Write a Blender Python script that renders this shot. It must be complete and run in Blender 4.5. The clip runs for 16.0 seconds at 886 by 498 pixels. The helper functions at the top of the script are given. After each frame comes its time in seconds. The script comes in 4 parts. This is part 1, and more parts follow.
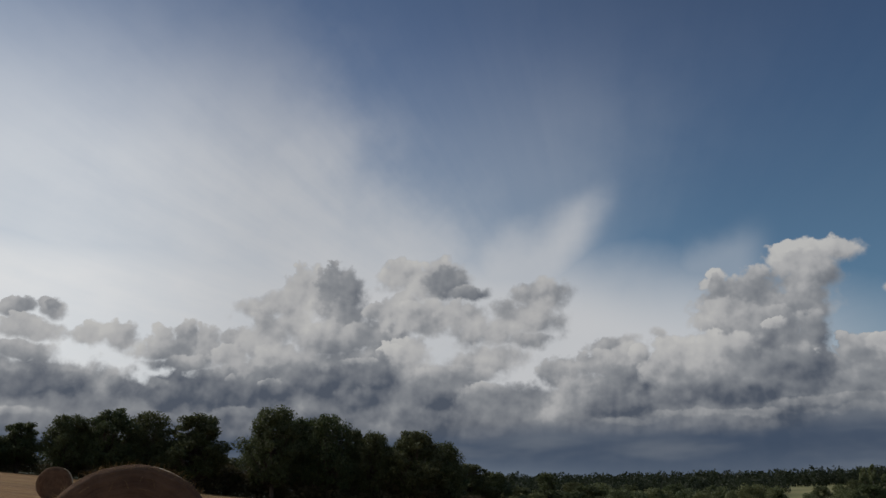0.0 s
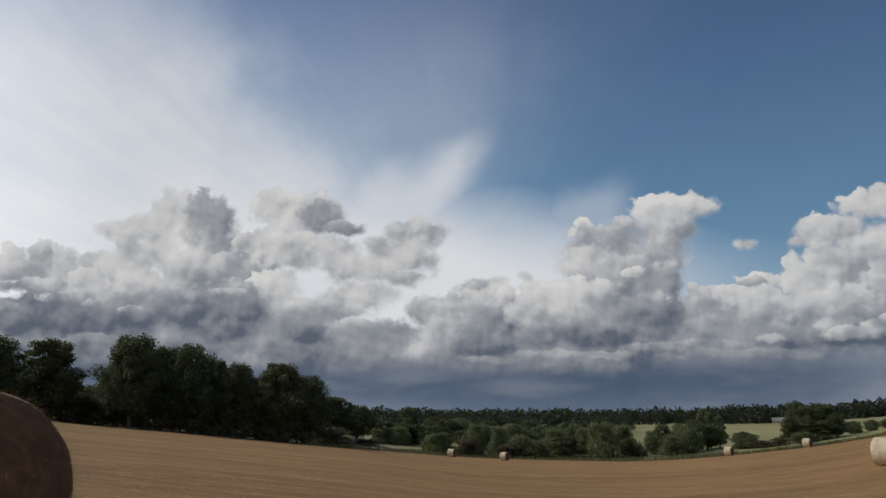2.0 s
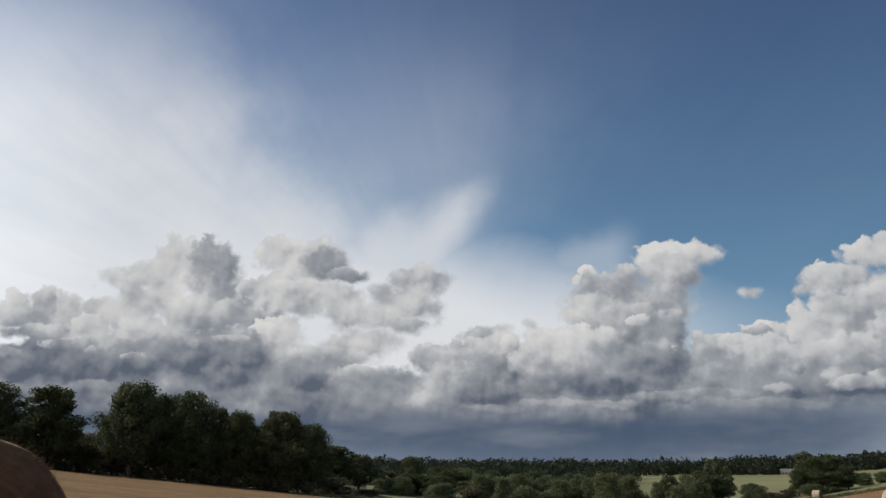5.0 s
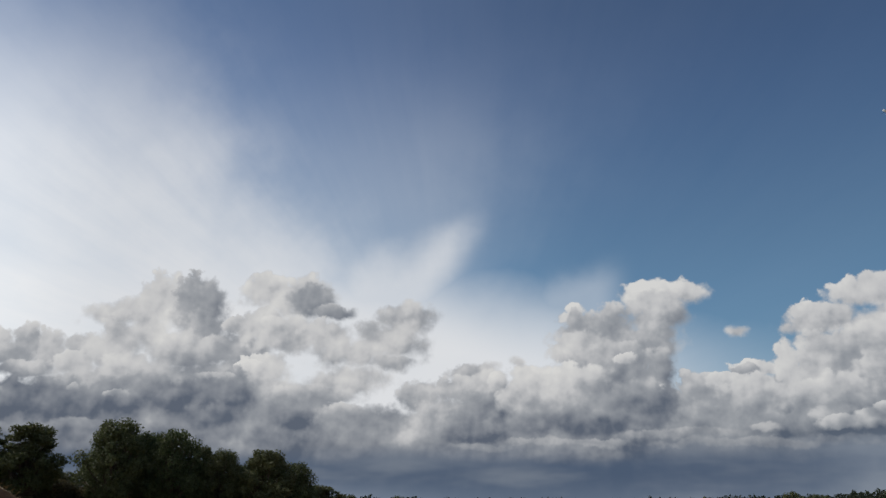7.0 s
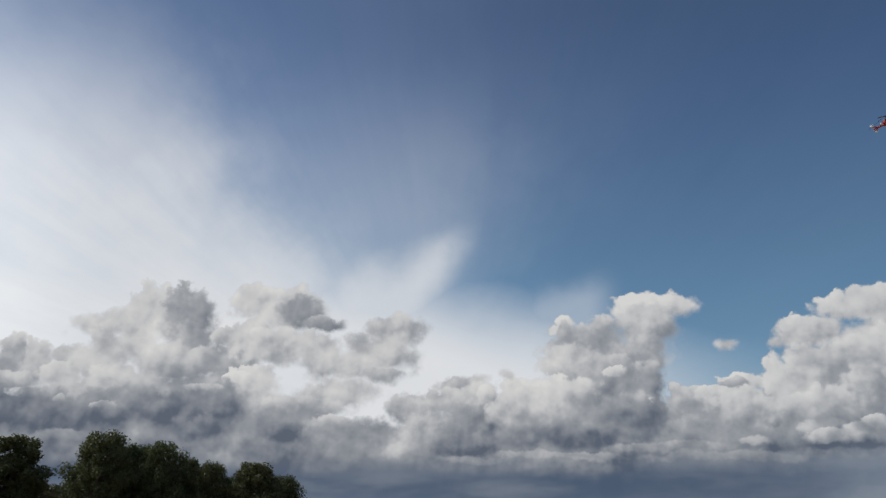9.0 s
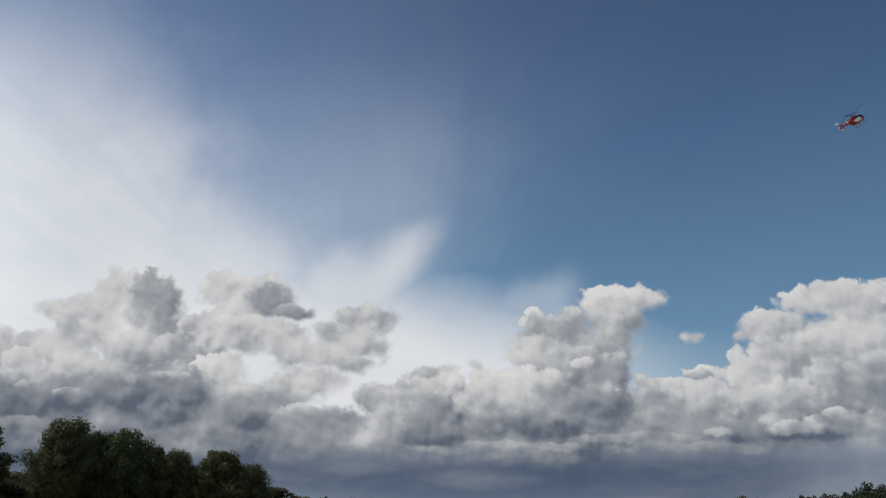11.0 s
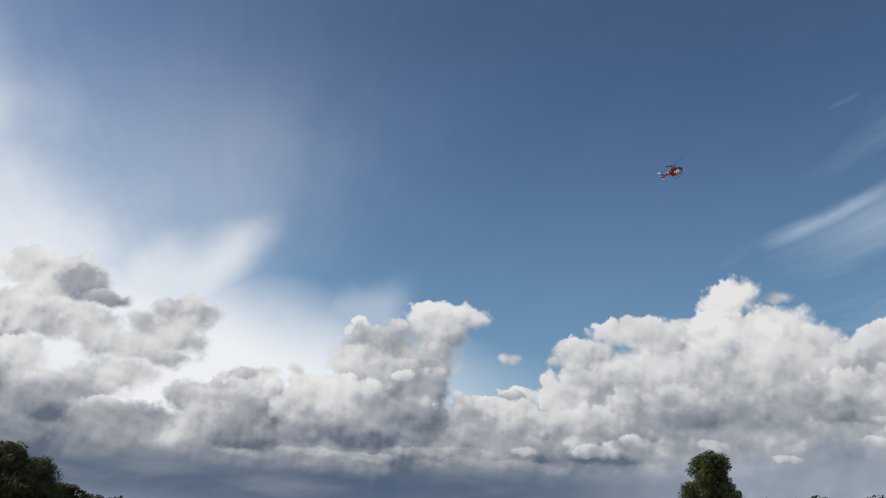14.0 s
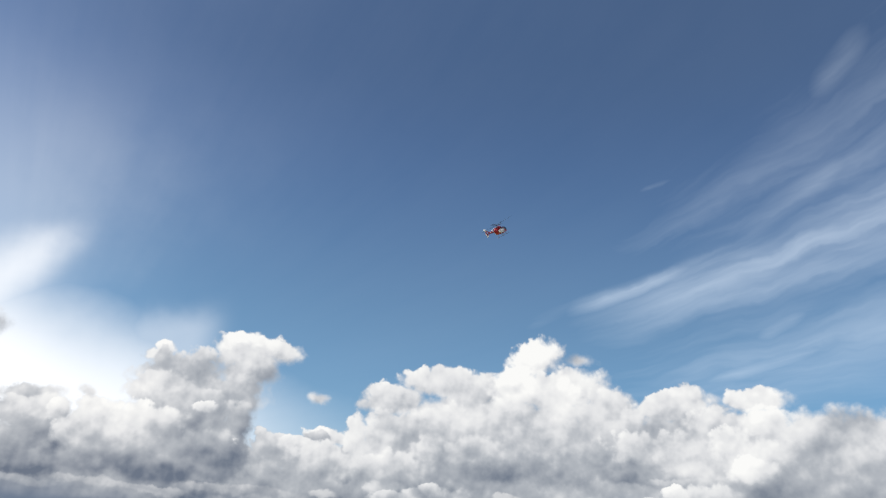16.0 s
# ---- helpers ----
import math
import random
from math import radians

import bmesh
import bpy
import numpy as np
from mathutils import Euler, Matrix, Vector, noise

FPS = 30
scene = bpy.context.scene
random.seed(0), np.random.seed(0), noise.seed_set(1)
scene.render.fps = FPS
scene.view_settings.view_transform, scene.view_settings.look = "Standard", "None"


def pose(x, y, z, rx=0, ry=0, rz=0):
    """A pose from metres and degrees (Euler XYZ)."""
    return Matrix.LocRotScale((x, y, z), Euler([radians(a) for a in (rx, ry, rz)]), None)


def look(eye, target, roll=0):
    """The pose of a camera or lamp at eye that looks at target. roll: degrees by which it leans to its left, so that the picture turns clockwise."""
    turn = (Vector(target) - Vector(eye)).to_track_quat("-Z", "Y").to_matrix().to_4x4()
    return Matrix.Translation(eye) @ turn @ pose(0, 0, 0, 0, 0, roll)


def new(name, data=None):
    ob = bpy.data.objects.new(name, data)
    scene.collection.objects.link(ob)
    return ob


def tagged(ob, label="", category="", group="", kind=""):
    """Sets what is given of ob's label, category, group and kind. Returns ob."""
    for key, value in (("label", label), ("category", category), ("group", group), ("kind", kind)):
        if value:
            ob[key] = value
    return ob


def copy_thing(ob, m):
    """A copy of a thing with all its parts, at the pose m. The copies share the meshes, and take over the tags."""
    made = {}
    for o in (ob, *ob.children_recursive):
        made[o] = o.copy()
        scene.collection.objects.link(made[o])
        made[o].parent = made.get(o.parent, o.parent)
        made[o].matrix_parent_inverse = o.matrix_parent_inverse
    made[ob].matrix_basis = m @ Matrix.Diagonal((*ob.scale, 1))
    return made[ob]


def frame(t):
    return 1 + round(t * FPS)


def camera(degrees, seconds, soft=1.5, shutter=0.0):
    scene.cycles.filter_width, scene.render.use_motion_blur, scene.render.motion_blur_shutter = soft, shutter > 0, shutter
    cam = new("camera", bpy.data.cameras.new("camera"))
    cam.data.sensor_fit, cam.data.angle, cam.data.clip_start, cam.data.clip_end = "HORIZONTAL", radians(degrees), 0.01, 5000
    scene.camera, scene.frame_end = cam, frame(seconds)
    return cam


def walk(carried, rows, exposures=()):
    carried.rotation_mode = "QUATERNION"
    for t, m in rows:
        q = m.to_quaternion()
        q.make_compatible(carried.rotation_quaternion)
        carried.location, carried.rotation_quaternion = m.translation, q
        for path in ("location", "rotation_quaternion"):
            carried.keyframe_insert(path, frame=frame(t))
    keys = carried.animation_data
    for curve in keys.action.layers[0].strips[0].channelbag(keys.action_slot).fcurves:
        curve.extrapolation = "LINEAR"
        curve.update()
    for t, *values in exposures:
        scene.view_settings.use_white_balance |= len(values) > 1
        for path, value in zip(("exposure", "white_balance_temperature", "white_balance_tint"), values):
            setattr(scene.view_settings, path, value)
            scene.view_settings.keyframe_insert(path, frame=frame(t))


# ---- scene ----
# ---- camera ----
EYE = 1.5
cam = camera(57.0, 16.0)
TURNS = [
    (0, 106.55, 1.21, 9.14),
    (0.5, 106.22, 0.91, 6.53),
    (1, 104.31, 0.51, 3.19),
    (1.5, 102.82, 0.39, 1.91),
    (2, 102.02, 0.21, -0.12),
    (2.5, 101.59, 0.25, -0.13),
    (3, 101.27, 0.03, 0.10),
    (3.5, 101.51, -0.00, 0.00),
    (4, 102.12, -0.01, 0.02),
    (4.5, 103.54, 0.04, 0.05),
    (5, 105.34, 0.00, 0.11),
    (7.5, 108.23, -0.03, -1.18),
    (8, 108.68, -0.03, -1.45),
    (8.5, 108.97, -0.03, -1.46),
    (9, 108.80, -0.11, -1.55),
    (11.5, 108.09, -0.63, -5.34),
    (12, 108.26, -1.06, -7.19),
    (12.5, 108.57, -1.11, -8.42),
    (13, 108.69, -1.58, -10.53),
    (13.5, 108.79, -1.95, -13.40),
    (14, 109.03, -2.45, -16.70),
    (14.5, 109.59, -2.78, -20.36),
    (15, 110.77, -3.11, -23.94),
    (15.5, 111.75, -3.45, -26.90),
    (16, 112.69, -4.29, -30.53),
]
walk(cam, [(t, pose(0, 0, EYE, a, b, c)) for t, a, b, c in TURNS], exposures=[(0.0, -0.46), (2.0, -0.07), (4.0, 0.0), (9.0, 0.0), (12.5, 0.07), (14.5, 0.36), (16.0, 0.57)])

# ---- light ----
SUN_AZ, SUN_EL = -70.0, 38.0          # degrees, clockwise from straight ahead
sun_dir = Vector((math.sin(radians(SUN_AZ)) * math.cos(radians(SUN_EL)),
                  math.cos(radians(SUN_AZ)) * math.cos(radians(SUN_EL)), math.sin(radians(SUN_EL))))
sun = new("sun", bpy.data.lights.new("sun", "SUN"))
sun.data.energy, sun.data.angle, sun.data.color = 2.6, radians(0.6), (1.0, 0.93, 0.82)
sun.matrix_world = look((0, 0, 0), -sun_dir)

world = bpy.data.worlds.new("sky")
scene.world = world
world.use_nodes = True
world.cycles.sampling_method = "MANUAL"
world.cycles.sample_map_resolution = 256


class Net:
    """Short calls to wire a node tree."""

    def __init__(self, tree):
        self.tree = tree

    def put(self, kind):
        return self.tree.nodes.new(kind)

    def feed(self, socket, value):
        if isinstance(value, bpy.types.NodeSocket):
            self.tree.links.new(value, socket)
        else:
            socket.default_value = value

    def math(self, op, *values):
        n = self.put("ShaderNodeMath")
        n.operation = op
        for i, v in enumerate(values):
            self.feed(n.inputs[i], v)
        return n.outputs[0]

    def add(self, *v):
        out = v[0]
        for x in v[1:]:
            out = self.math("ADD", out, x)
        return out

    def sub(self, a, b):
        return self.math("SUBTRACT", a, b)

    def mul(self, *v):
        out = v[0]
        for x in v[1:]:
            out = self.math("MULTIPLY", out, x)
        return out

    def step(self, value, low, high, to_low=0.0, to_high=1.0, kind="SMOOTHSTEP"):
        n = self.put("ShaderNodeMapRange")
        n.interpolation_type = kind
        for i, v in enumerate((value, low, high, to_low, to_high)):
            self.feed(n.inputs[i], v)
        return n.outputs[0]

    def vec(self, op, a, b=None):
        n = self.put("ShaderNodeVectorMath")
        n.operation = op
        self.feed(n.inputs[0], a)
        if b is not None:
            self.feed(n.inputs["Scale" if op == "SCALE" else 1], b)
        return n.outputs["Value" if op in ("LENGTH", "DOT_PRODUCT") else "Vector"]

    def xyz(self, x, y, z=0.0):
        n = self.put("ShaderNodeCombineXYZ")
        for i, v in enumerate((x, y, z)):
            self.feed(n.inputs[i], v)
        return n.outputs[0]

    def noise(self, vector, scale, detail=4.0, rough=0.55, out="Fac"):
        n = self.put("ShaderNodeTexNoise")
        self.feed(n.inputs["Vector"], vector)
        n.inputs["Scale"].default_value, n.inputs["Detail"].default_value, n.inputs["Roughness"].default_value = scale, detail, rough
        return n.outputs[out]

    def cells(self, vector, scale, detail=2.0, rough=0.5):
        n = self.put("ShaderNodeTexVoronoi")
        n.feature = "F1"
        self.feed(n.inputs["Vector"], vector)
        n.inputs["Scale"].default_value, n.inputs["Detail"].default_value, n.inputs["Roughness"].default_value = scale, detail, rough
        return n.outputs["Distance"]

    def ramp(self, value, low, high, stops, top=1.0, ease="LINEAR"):
        """A curve through (position, value) stops."""
        along = self.step(value, low, high, kind="LINEAR")
        n = self.put("ShaderNodeValToRGB")
        self.feed(n.inputs[0], along)
        r = n.color_ramp
        r.interpolation = ease
        for i, (p, v) in enumerate(stops):
            e = r.elements[i] if i < 2 else r.elements.new(1.0)
            e.position = (p - low) / (high - low)
            e.color = (v / top, v / top, v / top, 1)
        one = self.put("ShaderNodeSeparateColor")
        self.feed(one.inputs[0], n.outputs["Color"])
        return self.mul(one.outputs[0], top)

    def mix(self, fac, a, b, mode="MIX"):
        n = self.put("ShaderNodeMix")
        n.data_type, n.blend_type = "RGBA", mode
        for i, v in ((0, fac), (6, a), (7, b)):
            self.feed(n.inputs[i], (*v, 1) if isinstance(v, tuple) and len(v) == 3 else v)
        return n.outputs[2]


def cloud_heads(heads):
    """A group of cloud heads (azimuth, elevation, half width, half height, tone, crispness), each drawn over the ones before."""
    tree = bpy.data.node_groups.new("cloud_heads", "ShaderNodeTree")
    for name, way, kind in (("here", "INPUT", "NodeSocketVector"), ("ragged", "INPUT", "NodeSocketFloat"), ("light", "INPUT", "NodeSocketFloat"),
                            ("cover", "INPUT", "NodeSocketFloat"), ("light", "OUTPUT", "NodeSocketFloat"), ("cover", "OUTPUT", "NodeSocketFloat")):
        tree.interface.new_socket(name, in_out=way, socket_type=kind)
    n = Net(tree)
    here, ragged, light, cover = n.put("NodeGroupInput").outputs[:4]
    lit_from = (-0.45, 0.89, 0.0)
    for a, e, ra, re, tone, crisp in heads:
        crisp = min(1.0, 0.45 + 0.8 * crisp)
        q = n.put("ShaderNodeVectorMath")
        q.operation = "MULTIPLY_ADD"
        n.feed(q.inputs[0], here)
        q.inputs[1].default_value, q.inputs[2].default_value = (1 / (1.26 * ra), 1 / (1.26 * re), 0), (-a / (1.26 * ra), -e / (1.26 * re), 0)
        q = q.outputs[0]
        s = n.vec("DOT_PRODUCT", q, lit_from)
        d = n.math("ADD", n.vec("LENGTH", q), ragged)
        inner = n.math("MULTIPLY_ADD", n.math("MINIMUM", n.math("MULTIPLY_ADD", s, 0.36, 0.58), 0.9), crisp, 0.25 * (1 - crisp))
        alpha = n.step(d, 1.0 + 0.1 * (1 - crisp), inner)
        light = n.step(alpha, 0.0, 1.0, light, n.math("MULTIPLY_ADD", s, 0.05 + 0.19 * crisp, tone), kind="LINEAR")
        cover = n.math("MAXIMUM", cover, alpha)
    out = n.put("NodeGroupOutput")
    n.feed(out.inputs[0], light)
    n.feed(out.inputs[1], cover)
    return tree


def build_sky():
    n = Net(world.node_tree)
    world.node_tree.nodes.clear()
    way = n.put("ShaderNodeTexCoord").outputs["Generated"]
    split = n.put("ShaderNodeSeparateXYZ")
    n.feed(split.inputs[0], way)
    az = n.math("DEGREES", n.math("ARCTAN2", split.outputs[0], split.outputs[1]))
    el = n.math("DEGREES", n.math("ARCSINE", split.outputs[2]))

    sky = n.put("ShaderNodeTexSky")
    sky.sky_type, sky.sun_disc = "NISHITA", False
    sky.sun_elevation, sky.sun_rotation = radians(SUN_EL), radians(SUN_AZ)
    sky.air_density, sky.dust_density, sky.ozone_density = 1.0, 0.6, 2.0
    blue = n.vec("SCALE", sky.outputs[0], 0.058)
    blue = n.vec("MULTIPLY", blue, (0.63, 1.0, 1.15))
    blue = n.vec("SCALE", blue, n.mul(n.step(el, 36.0, 12.0, 0.72, 1.22), n.step(az, -12.0, 14.0, 1.0, 0.9)))
    blue = n.vec("MULTIPLY", blue, n.mix(n.step(el, 16.0, 32.0), (1.0, 1.0, 1.0), (0.80, 0.95, 1.18)))

    # broad wander that bends every outline
    w1 = n.noise(way, 26.0, 4.0, 0.6, "Color")
    sp = n.put("ShaderNodeSeparateColor")
    n.feed(sp.inputs[0], w1)
    azw = n.add(az, n.mul(n.sub(sp.outputs[0], 0.5), 1.7))
    elw = n.add(el, n.mul(n.sub(sp.outputs[1], 0.5), 1.5))

    # high veil of ice cloud, fanning out of one far point
    soft = n.noise(way, 5.0, 5.0, 0.58)
    dx, dy = n.sub(az, 2.0), n.sub(el, 6.0)
    theta = n.math("DEGREES", n.math("ARCTAN2", dy, dx))
    far = n.math("SQRT", n.add(n.mul(dx, dx), n.mul(dy, dy)))
    streak = n.noise(n.xyz(n.mul(theta, 0.07), n.mul(far, 0.05), 3.7), 1.0, 3.0, 0.5)
    fine = n.noise(n.xyz(n.mul(theta, 0.30), n.mul(far, 0.07), 9.1), 1.0, 5.0, 0.6)
    bent = n.add(theta, n.mul(n.sub(streak, 0.5), 14.0), n.mul(n.sub(soft, 0.5), 34.0))
    veil = n.ramp(bent, 0, 180, [(0, 0.10), (18, 0.08), (40, 0.02), (60, 0.05), (73, 0.13), (86, 0.21), (103, 0.33), (114, 0.28),
                                 (124, 0.36), (132, 0.6), (141, 0.8), (152, 0.9), (180, 0.93)], ease="B_SPLINE")
    veil = n.mul(veil, n.step(far, 24.0, 44.0, 1.0, 0.8), n.step(el, 20.0, 35.0, 1.0, 0.25))
    blow = n.mul(n.sub(soft, 0.5), 7.0)
    rise = n.sub(n.add(n.mul(az, 0.45), 19.3, n.mul(blow, 0.7)), el)
    brim = n.sub(n.add(n.mul(el, 0.52), -5.8, n.mul(blow, 0.35)), az)
    fan = n.mul(n.step(rise, -3.0, 2.6), n.step(brim, -1.4, 3.0), n.step(az, -13.0, -5.0, 0.0, 0.82), n.step(el, 22.5, 18.5, 0.0, 1.0))
    lobe = n.mul(n.step(n.sub(n.add(n.mul(az, 0.30), 12.9, n.mul(blow, 0.5)), el), -1.4, 1.6), n.step(az, 15.0, 11.6, 0.0, 0.42), n.step(az, 4.0, 9.0))
    fan = n.math("MAXIMUM", fan, lobe)
    combed = n.noise(n.xyz(n.mul(n.add(theta, n.mul(n.sub(soft, 0.5), 4.0)), 0.36), n.mul(far, 0.04), 5.5), 1.0, 4.0, 0.55)
    wisps = n.mul(n.ramp(theta, 0, 40, [(0, 0.2), (7, 0.3), (10.5, 0.8), (13, 0.5), (18, 0.95), (21.5, 0.5), (24, 0.3), (27, 0.16), (31, 0.0)]),
                  n.step(az, 34.0, 50.0), n.step(combed, 0.30, 0.76, 0.14, 0.58))
    top_of_haze = n.ramp(az, -45, 66, [(-45, 17), (-8, 16), (1, 14.2), (8, 12.2), (12, 12.2), (15, 10.6), (20, 9.5), (30, 9.0), (66, 9.0)], 20, "B_SPLINE")
    haze = n.mul(n.step(n.sub(n.add(el, n.mul(blow, 0.6)), top_of_haze), 5.0, -3.0), n.step(az, 26.0, 8.0, 0.3, 0.96))
    def feather(a0, e0, a1, e1, wide, amount):
        """A thin ice streak between two points of the sky, fraying at its ends."""
        long = math.hypot(a1 - a0, e1 - e0)
        ux, uy = (a1 - a0) / long, (e1 - e0) / long
        px, py = n.sub(az, a0), n.sub(el, e0)
        along = n.add(n.mul(px, ux), n.mul(py, uy))
        across = n.add(n.mul(px, -uy), n.mul(py, ux), n.mul(blow, 0.16))
        body = n.mul(n.step(n.math("ABSOLUTE", across), 1.7 * wide, -0.4 * wide), n.step(along, -0.1 * long, 0.35 * long), n.step(along, 1.15 * long, 0.6 * long))
        return n.mul(body, n.step(combed, 0.25, 0.7, 0.35, 1.0), 0.85 * amount)

    for streaked in ((-25.6, 26.9, -20.4, 24.8, 0.9, 0.62), (-23.5, 25.6, -15.0, 21.5, 1.5, 0.45)):
        veil = n.math("SMOOTH_MAX", veil, n.mul(feather(*streaked), 1.25), 0.15)
    for streaked in ((37.6, 18.7, 48.5, 22.3, 0.75, 0.75), (46.5, 13.8, 56.5, 16.6, 0.6, 0.75), (43.1, 26.9, 46.4, 27.9, 0.3, 0.18), (50.4, 16.6, 55.0, 18.8, 0.7, 0.5),
                     (47.0, 21.6, 58.0, 23.8, 1.1, 0.6), (48.0, 22.0, 60.0, 29.0, 1.6, 0.5), (34.0, 17.0, 41.0, 20.5, 0.7, 0.2), (55.5, 31.5, 61.0, 36.0, 1.2, 0.3)):
        wisps = n.math("MAXIMUM", wisps, feather(*streaked))
    thick = n.math("MAXIMUM", n.math("SMOOTH_MAX", veil, fan, 0.2), n.math("SMOOTH_MAX", wisps, haze, 0.15))
    thick = n.mul(thick, n.step(n.add(n.mul(n.sub(fine, 0.5), n.step(far, 6.0, 26.0, 0.0, 0.36)), n.mul(soft, 0.5), 0.25), 0.25, 0.65, 0.84, 1.06))
    white = n.mix(n.step(az, -5.0, 40.0), (0.725, 0.735, 0.755), (0.54, 0.62, 0.715))
    white = n.mix(n.step(az, -20.0, -36.0), white, (0.97, 0.98, 0.99))
    col = n.mix(thick, blue, white)

    # heaped clouds: rounded heads, crisp above and fading below, one before the other
    def puffs(v):
        return n.sub(n.mul(n.noise(v, 20.0, 8.0, 0.52), 1.35), n.mul(n.cells(v, 40.0, 2.0, 0.55), 0.36))

    lit_way = (-0.5, 0.0, 0.86)
    h = puffs(way)
    slope = n.mul(n.sub(h, puffs(n.vec("ADD", way, tuple(0.010 * c for c in lit_way)))), 0.50)
    swell = n.sub(n.noise(way, 11.0, 3.0, 0.5), n.noise(n.vec("ADD", way, tuple(0.03 * c for c in lit_way)), 11.0, 3.0, 0.5))
    slope = n.add(slope, n.mul(swell, 1.25))
    ragged = n.mul(n.sub(h, 0.47), -0.78)
    ragged = n.add(ragged, n.mul(n.sub(n.noise(way, 75.0, 4.0, 0.6), 0.5), -0.42))
    here = n.xyz(azw, elw)

    bank = n.ramp(azw, -45, 66, [(-45, 9), (-38, 9.8), (-28, 8.4), (-20, 10.6), (-12, 10.6), (-8, 8.8), (-6, 7.6), (-1, 7.6), (1.2, 8.6), (3, 9.6), (5, 9.2), (8.4, 9.4),
                                 (10, 11.2), (15.6, 10.6), (16.8, 8.6), (18.4, 7.9), (21.5, 8.8), (23.2, 9.2), (25, 11.4), (29, 12.8), (33, 13.6), (37, 13.2), (42, 11.9),
                                 (46, 12.6), (52, 12.6), (57, 13.2), (66, 11)], 20)
    depth = n.add(n.sub(bank, elw), n.mul(ragged, -2.2))
    cover = n.step(depth, 0.0, 1.0)
    side = n.step(az, 6.0, 36.0)
    light = n.add(n.step(depth, 0.0, 6.0, 0.66, 0.42), n.mul(side, 0.07))

    FAR_LEFT = [
        (-37, 11.5, 1.33, 0.7, 0.66, 0.9), (-34.9, 11.7, 1.18, 0.71, 0.72, 0.9), (-34.8, 11.9, 0.66, 0.43, 0.49, 0.5), (-35.9, 10.2, 2.88, 0.98, 0.76, 0.8), (-32.9, 10.1, 2.01, 0.86, 0.72, 0.8),
        (-36.4, 8.8, 2.52, 0.97, 0.62, 0.6), (-30.6, 10, 1.39, 1.09, 0.64, 0.8), (-35.5, 6.9, 4.11, 1.04, 0.23, 0.3), (-36.3, 5.3, 2.16, 0.4, 0.64, 0.3),
    ]
    LEFT_PUFFS = [
        (-21.2, 12.2, 2.65, 1.1, 0.74, 0.3), (-27.7, 9.4, 2.21, 1.33, 0.68, 0.7), (-26.6, 9.9, 1.36, 1.27, 0.56, 0.7), (-25, 9.6, 1.12, 1.57, 0.6, 0.7), (-23, 10.2, 1.58, 1.02, 0.58, 0.7),
        (-23.4, 9, 1.69, 0.93, 0.72, 0.8), (-26.9, 8.5, 2.55, 0.63, 0.66, 0.6), (-21.1, 10.3, 2.11, 2.03, 0.68, 0.7), (-19.4, 11.5, 1.8, 2.05, 0.7, 0.5), (-20, 8.9, 1.95, 1.28, 0.64, 0.6),
    ]
    LEFT_TOWER = [
        (-18.4, 13.3, 1.7, 2.18, 0.84, 0.9), (-16.3, 12.9, 2.03, 2.5, 0.46, 0.8), (-15.6, 11.4, 1.96, 1.9, 0.46, 0.4), (-17, 9.8, 3.31, 1.7, 0.54, 0.5), (-14.3, 10.3, 2.27, 1.22, 0.54, 0.6),
        (-13.5, 12.1, 1.15, 0.77, 0.76, 0.7), (-12.5, 10.7, 2.08, 1.38, 0.38, 0.5), (-11.5, 12, 1.95, 1.55, 0.66, 0.6),
    ]
    SECOND_TOWER = [
        (-11, 14.5, 2.38, 1.48, 0.78, 0.9), (-9.2, 14.1, 2.48, 1.8, 0.7, 0.8), (-8.4, 14.1, 1.76, 1.33, 0.36, 0.6), (-6.8, 13.2, 1.76, 0.63, 0.42, 0.5), (-9.9, 11.4, 2.94, 1.47, 0.68, 0.6),
        (-7.1, 11.5, 2.39, 1.25, 0.7, 0.6), (-2, 12.8, 2.44, 1.39, 0.58, 0.5), (-3.2, 11.4, 3.52, 1.59, 0.58, 0.5), (-5.8, 10.6, 3.49, 1.47, 0.58, 0.5), (-2.6, 9.9, 2.3, 0.82, 0.44, 0.3),
        (-5.4, 8.7, 3.56, 1.01, 0.56, 0.3), (-7.4, 7.7, 2.82, 0.79, 0.54, 0.3), (-10.9, 9.1, 1.93, 1.39, 0.7, 0.7), (-12.2, 9.2, 1, 0.61, 0.8, 0.7), (-9.9, 7.4, 1.93, 1, 0.62, 0.5),
    ]
    LEFT_BELLIES = [
        (-25.4, 6.7, 5.5, 1.47, 0.25, 0.45), (-18.6, 7.1, 4.63, 1.4, 0.23, 0.4), (-14.8, 7.5, 3.15, 1.51, 0.23, 0.5), (-14.2, 6.2, 2.22, 0.98, 0.28, 0.3), (-9.4, 5.9, 1.99, 0.83, 0.32, 0.4),
        (-11.8, 4.9, 3.38, 0.9, 0.42, 0.2), (-26.5, 4.8, 4.1, 0.48, 0.5, 0.2), (-21.9, 5.2, 4.06, 0.43, 0.46, 0.2), (-14.8, 4.1, 4.01, 0.67, 0.46, 0.2), (-20.8, 7.4, 0.77, 0.22, 0.44, 0.8),
        (-23.4, 7.6, 0.5, 0.22, 0.44, 0.8), (-28.3, 7.2, 0.68, 0.42, 0.58, 0.7), (-15.1, 8.7, 1.57, 0.3, 0.6, 0.6),
    ]
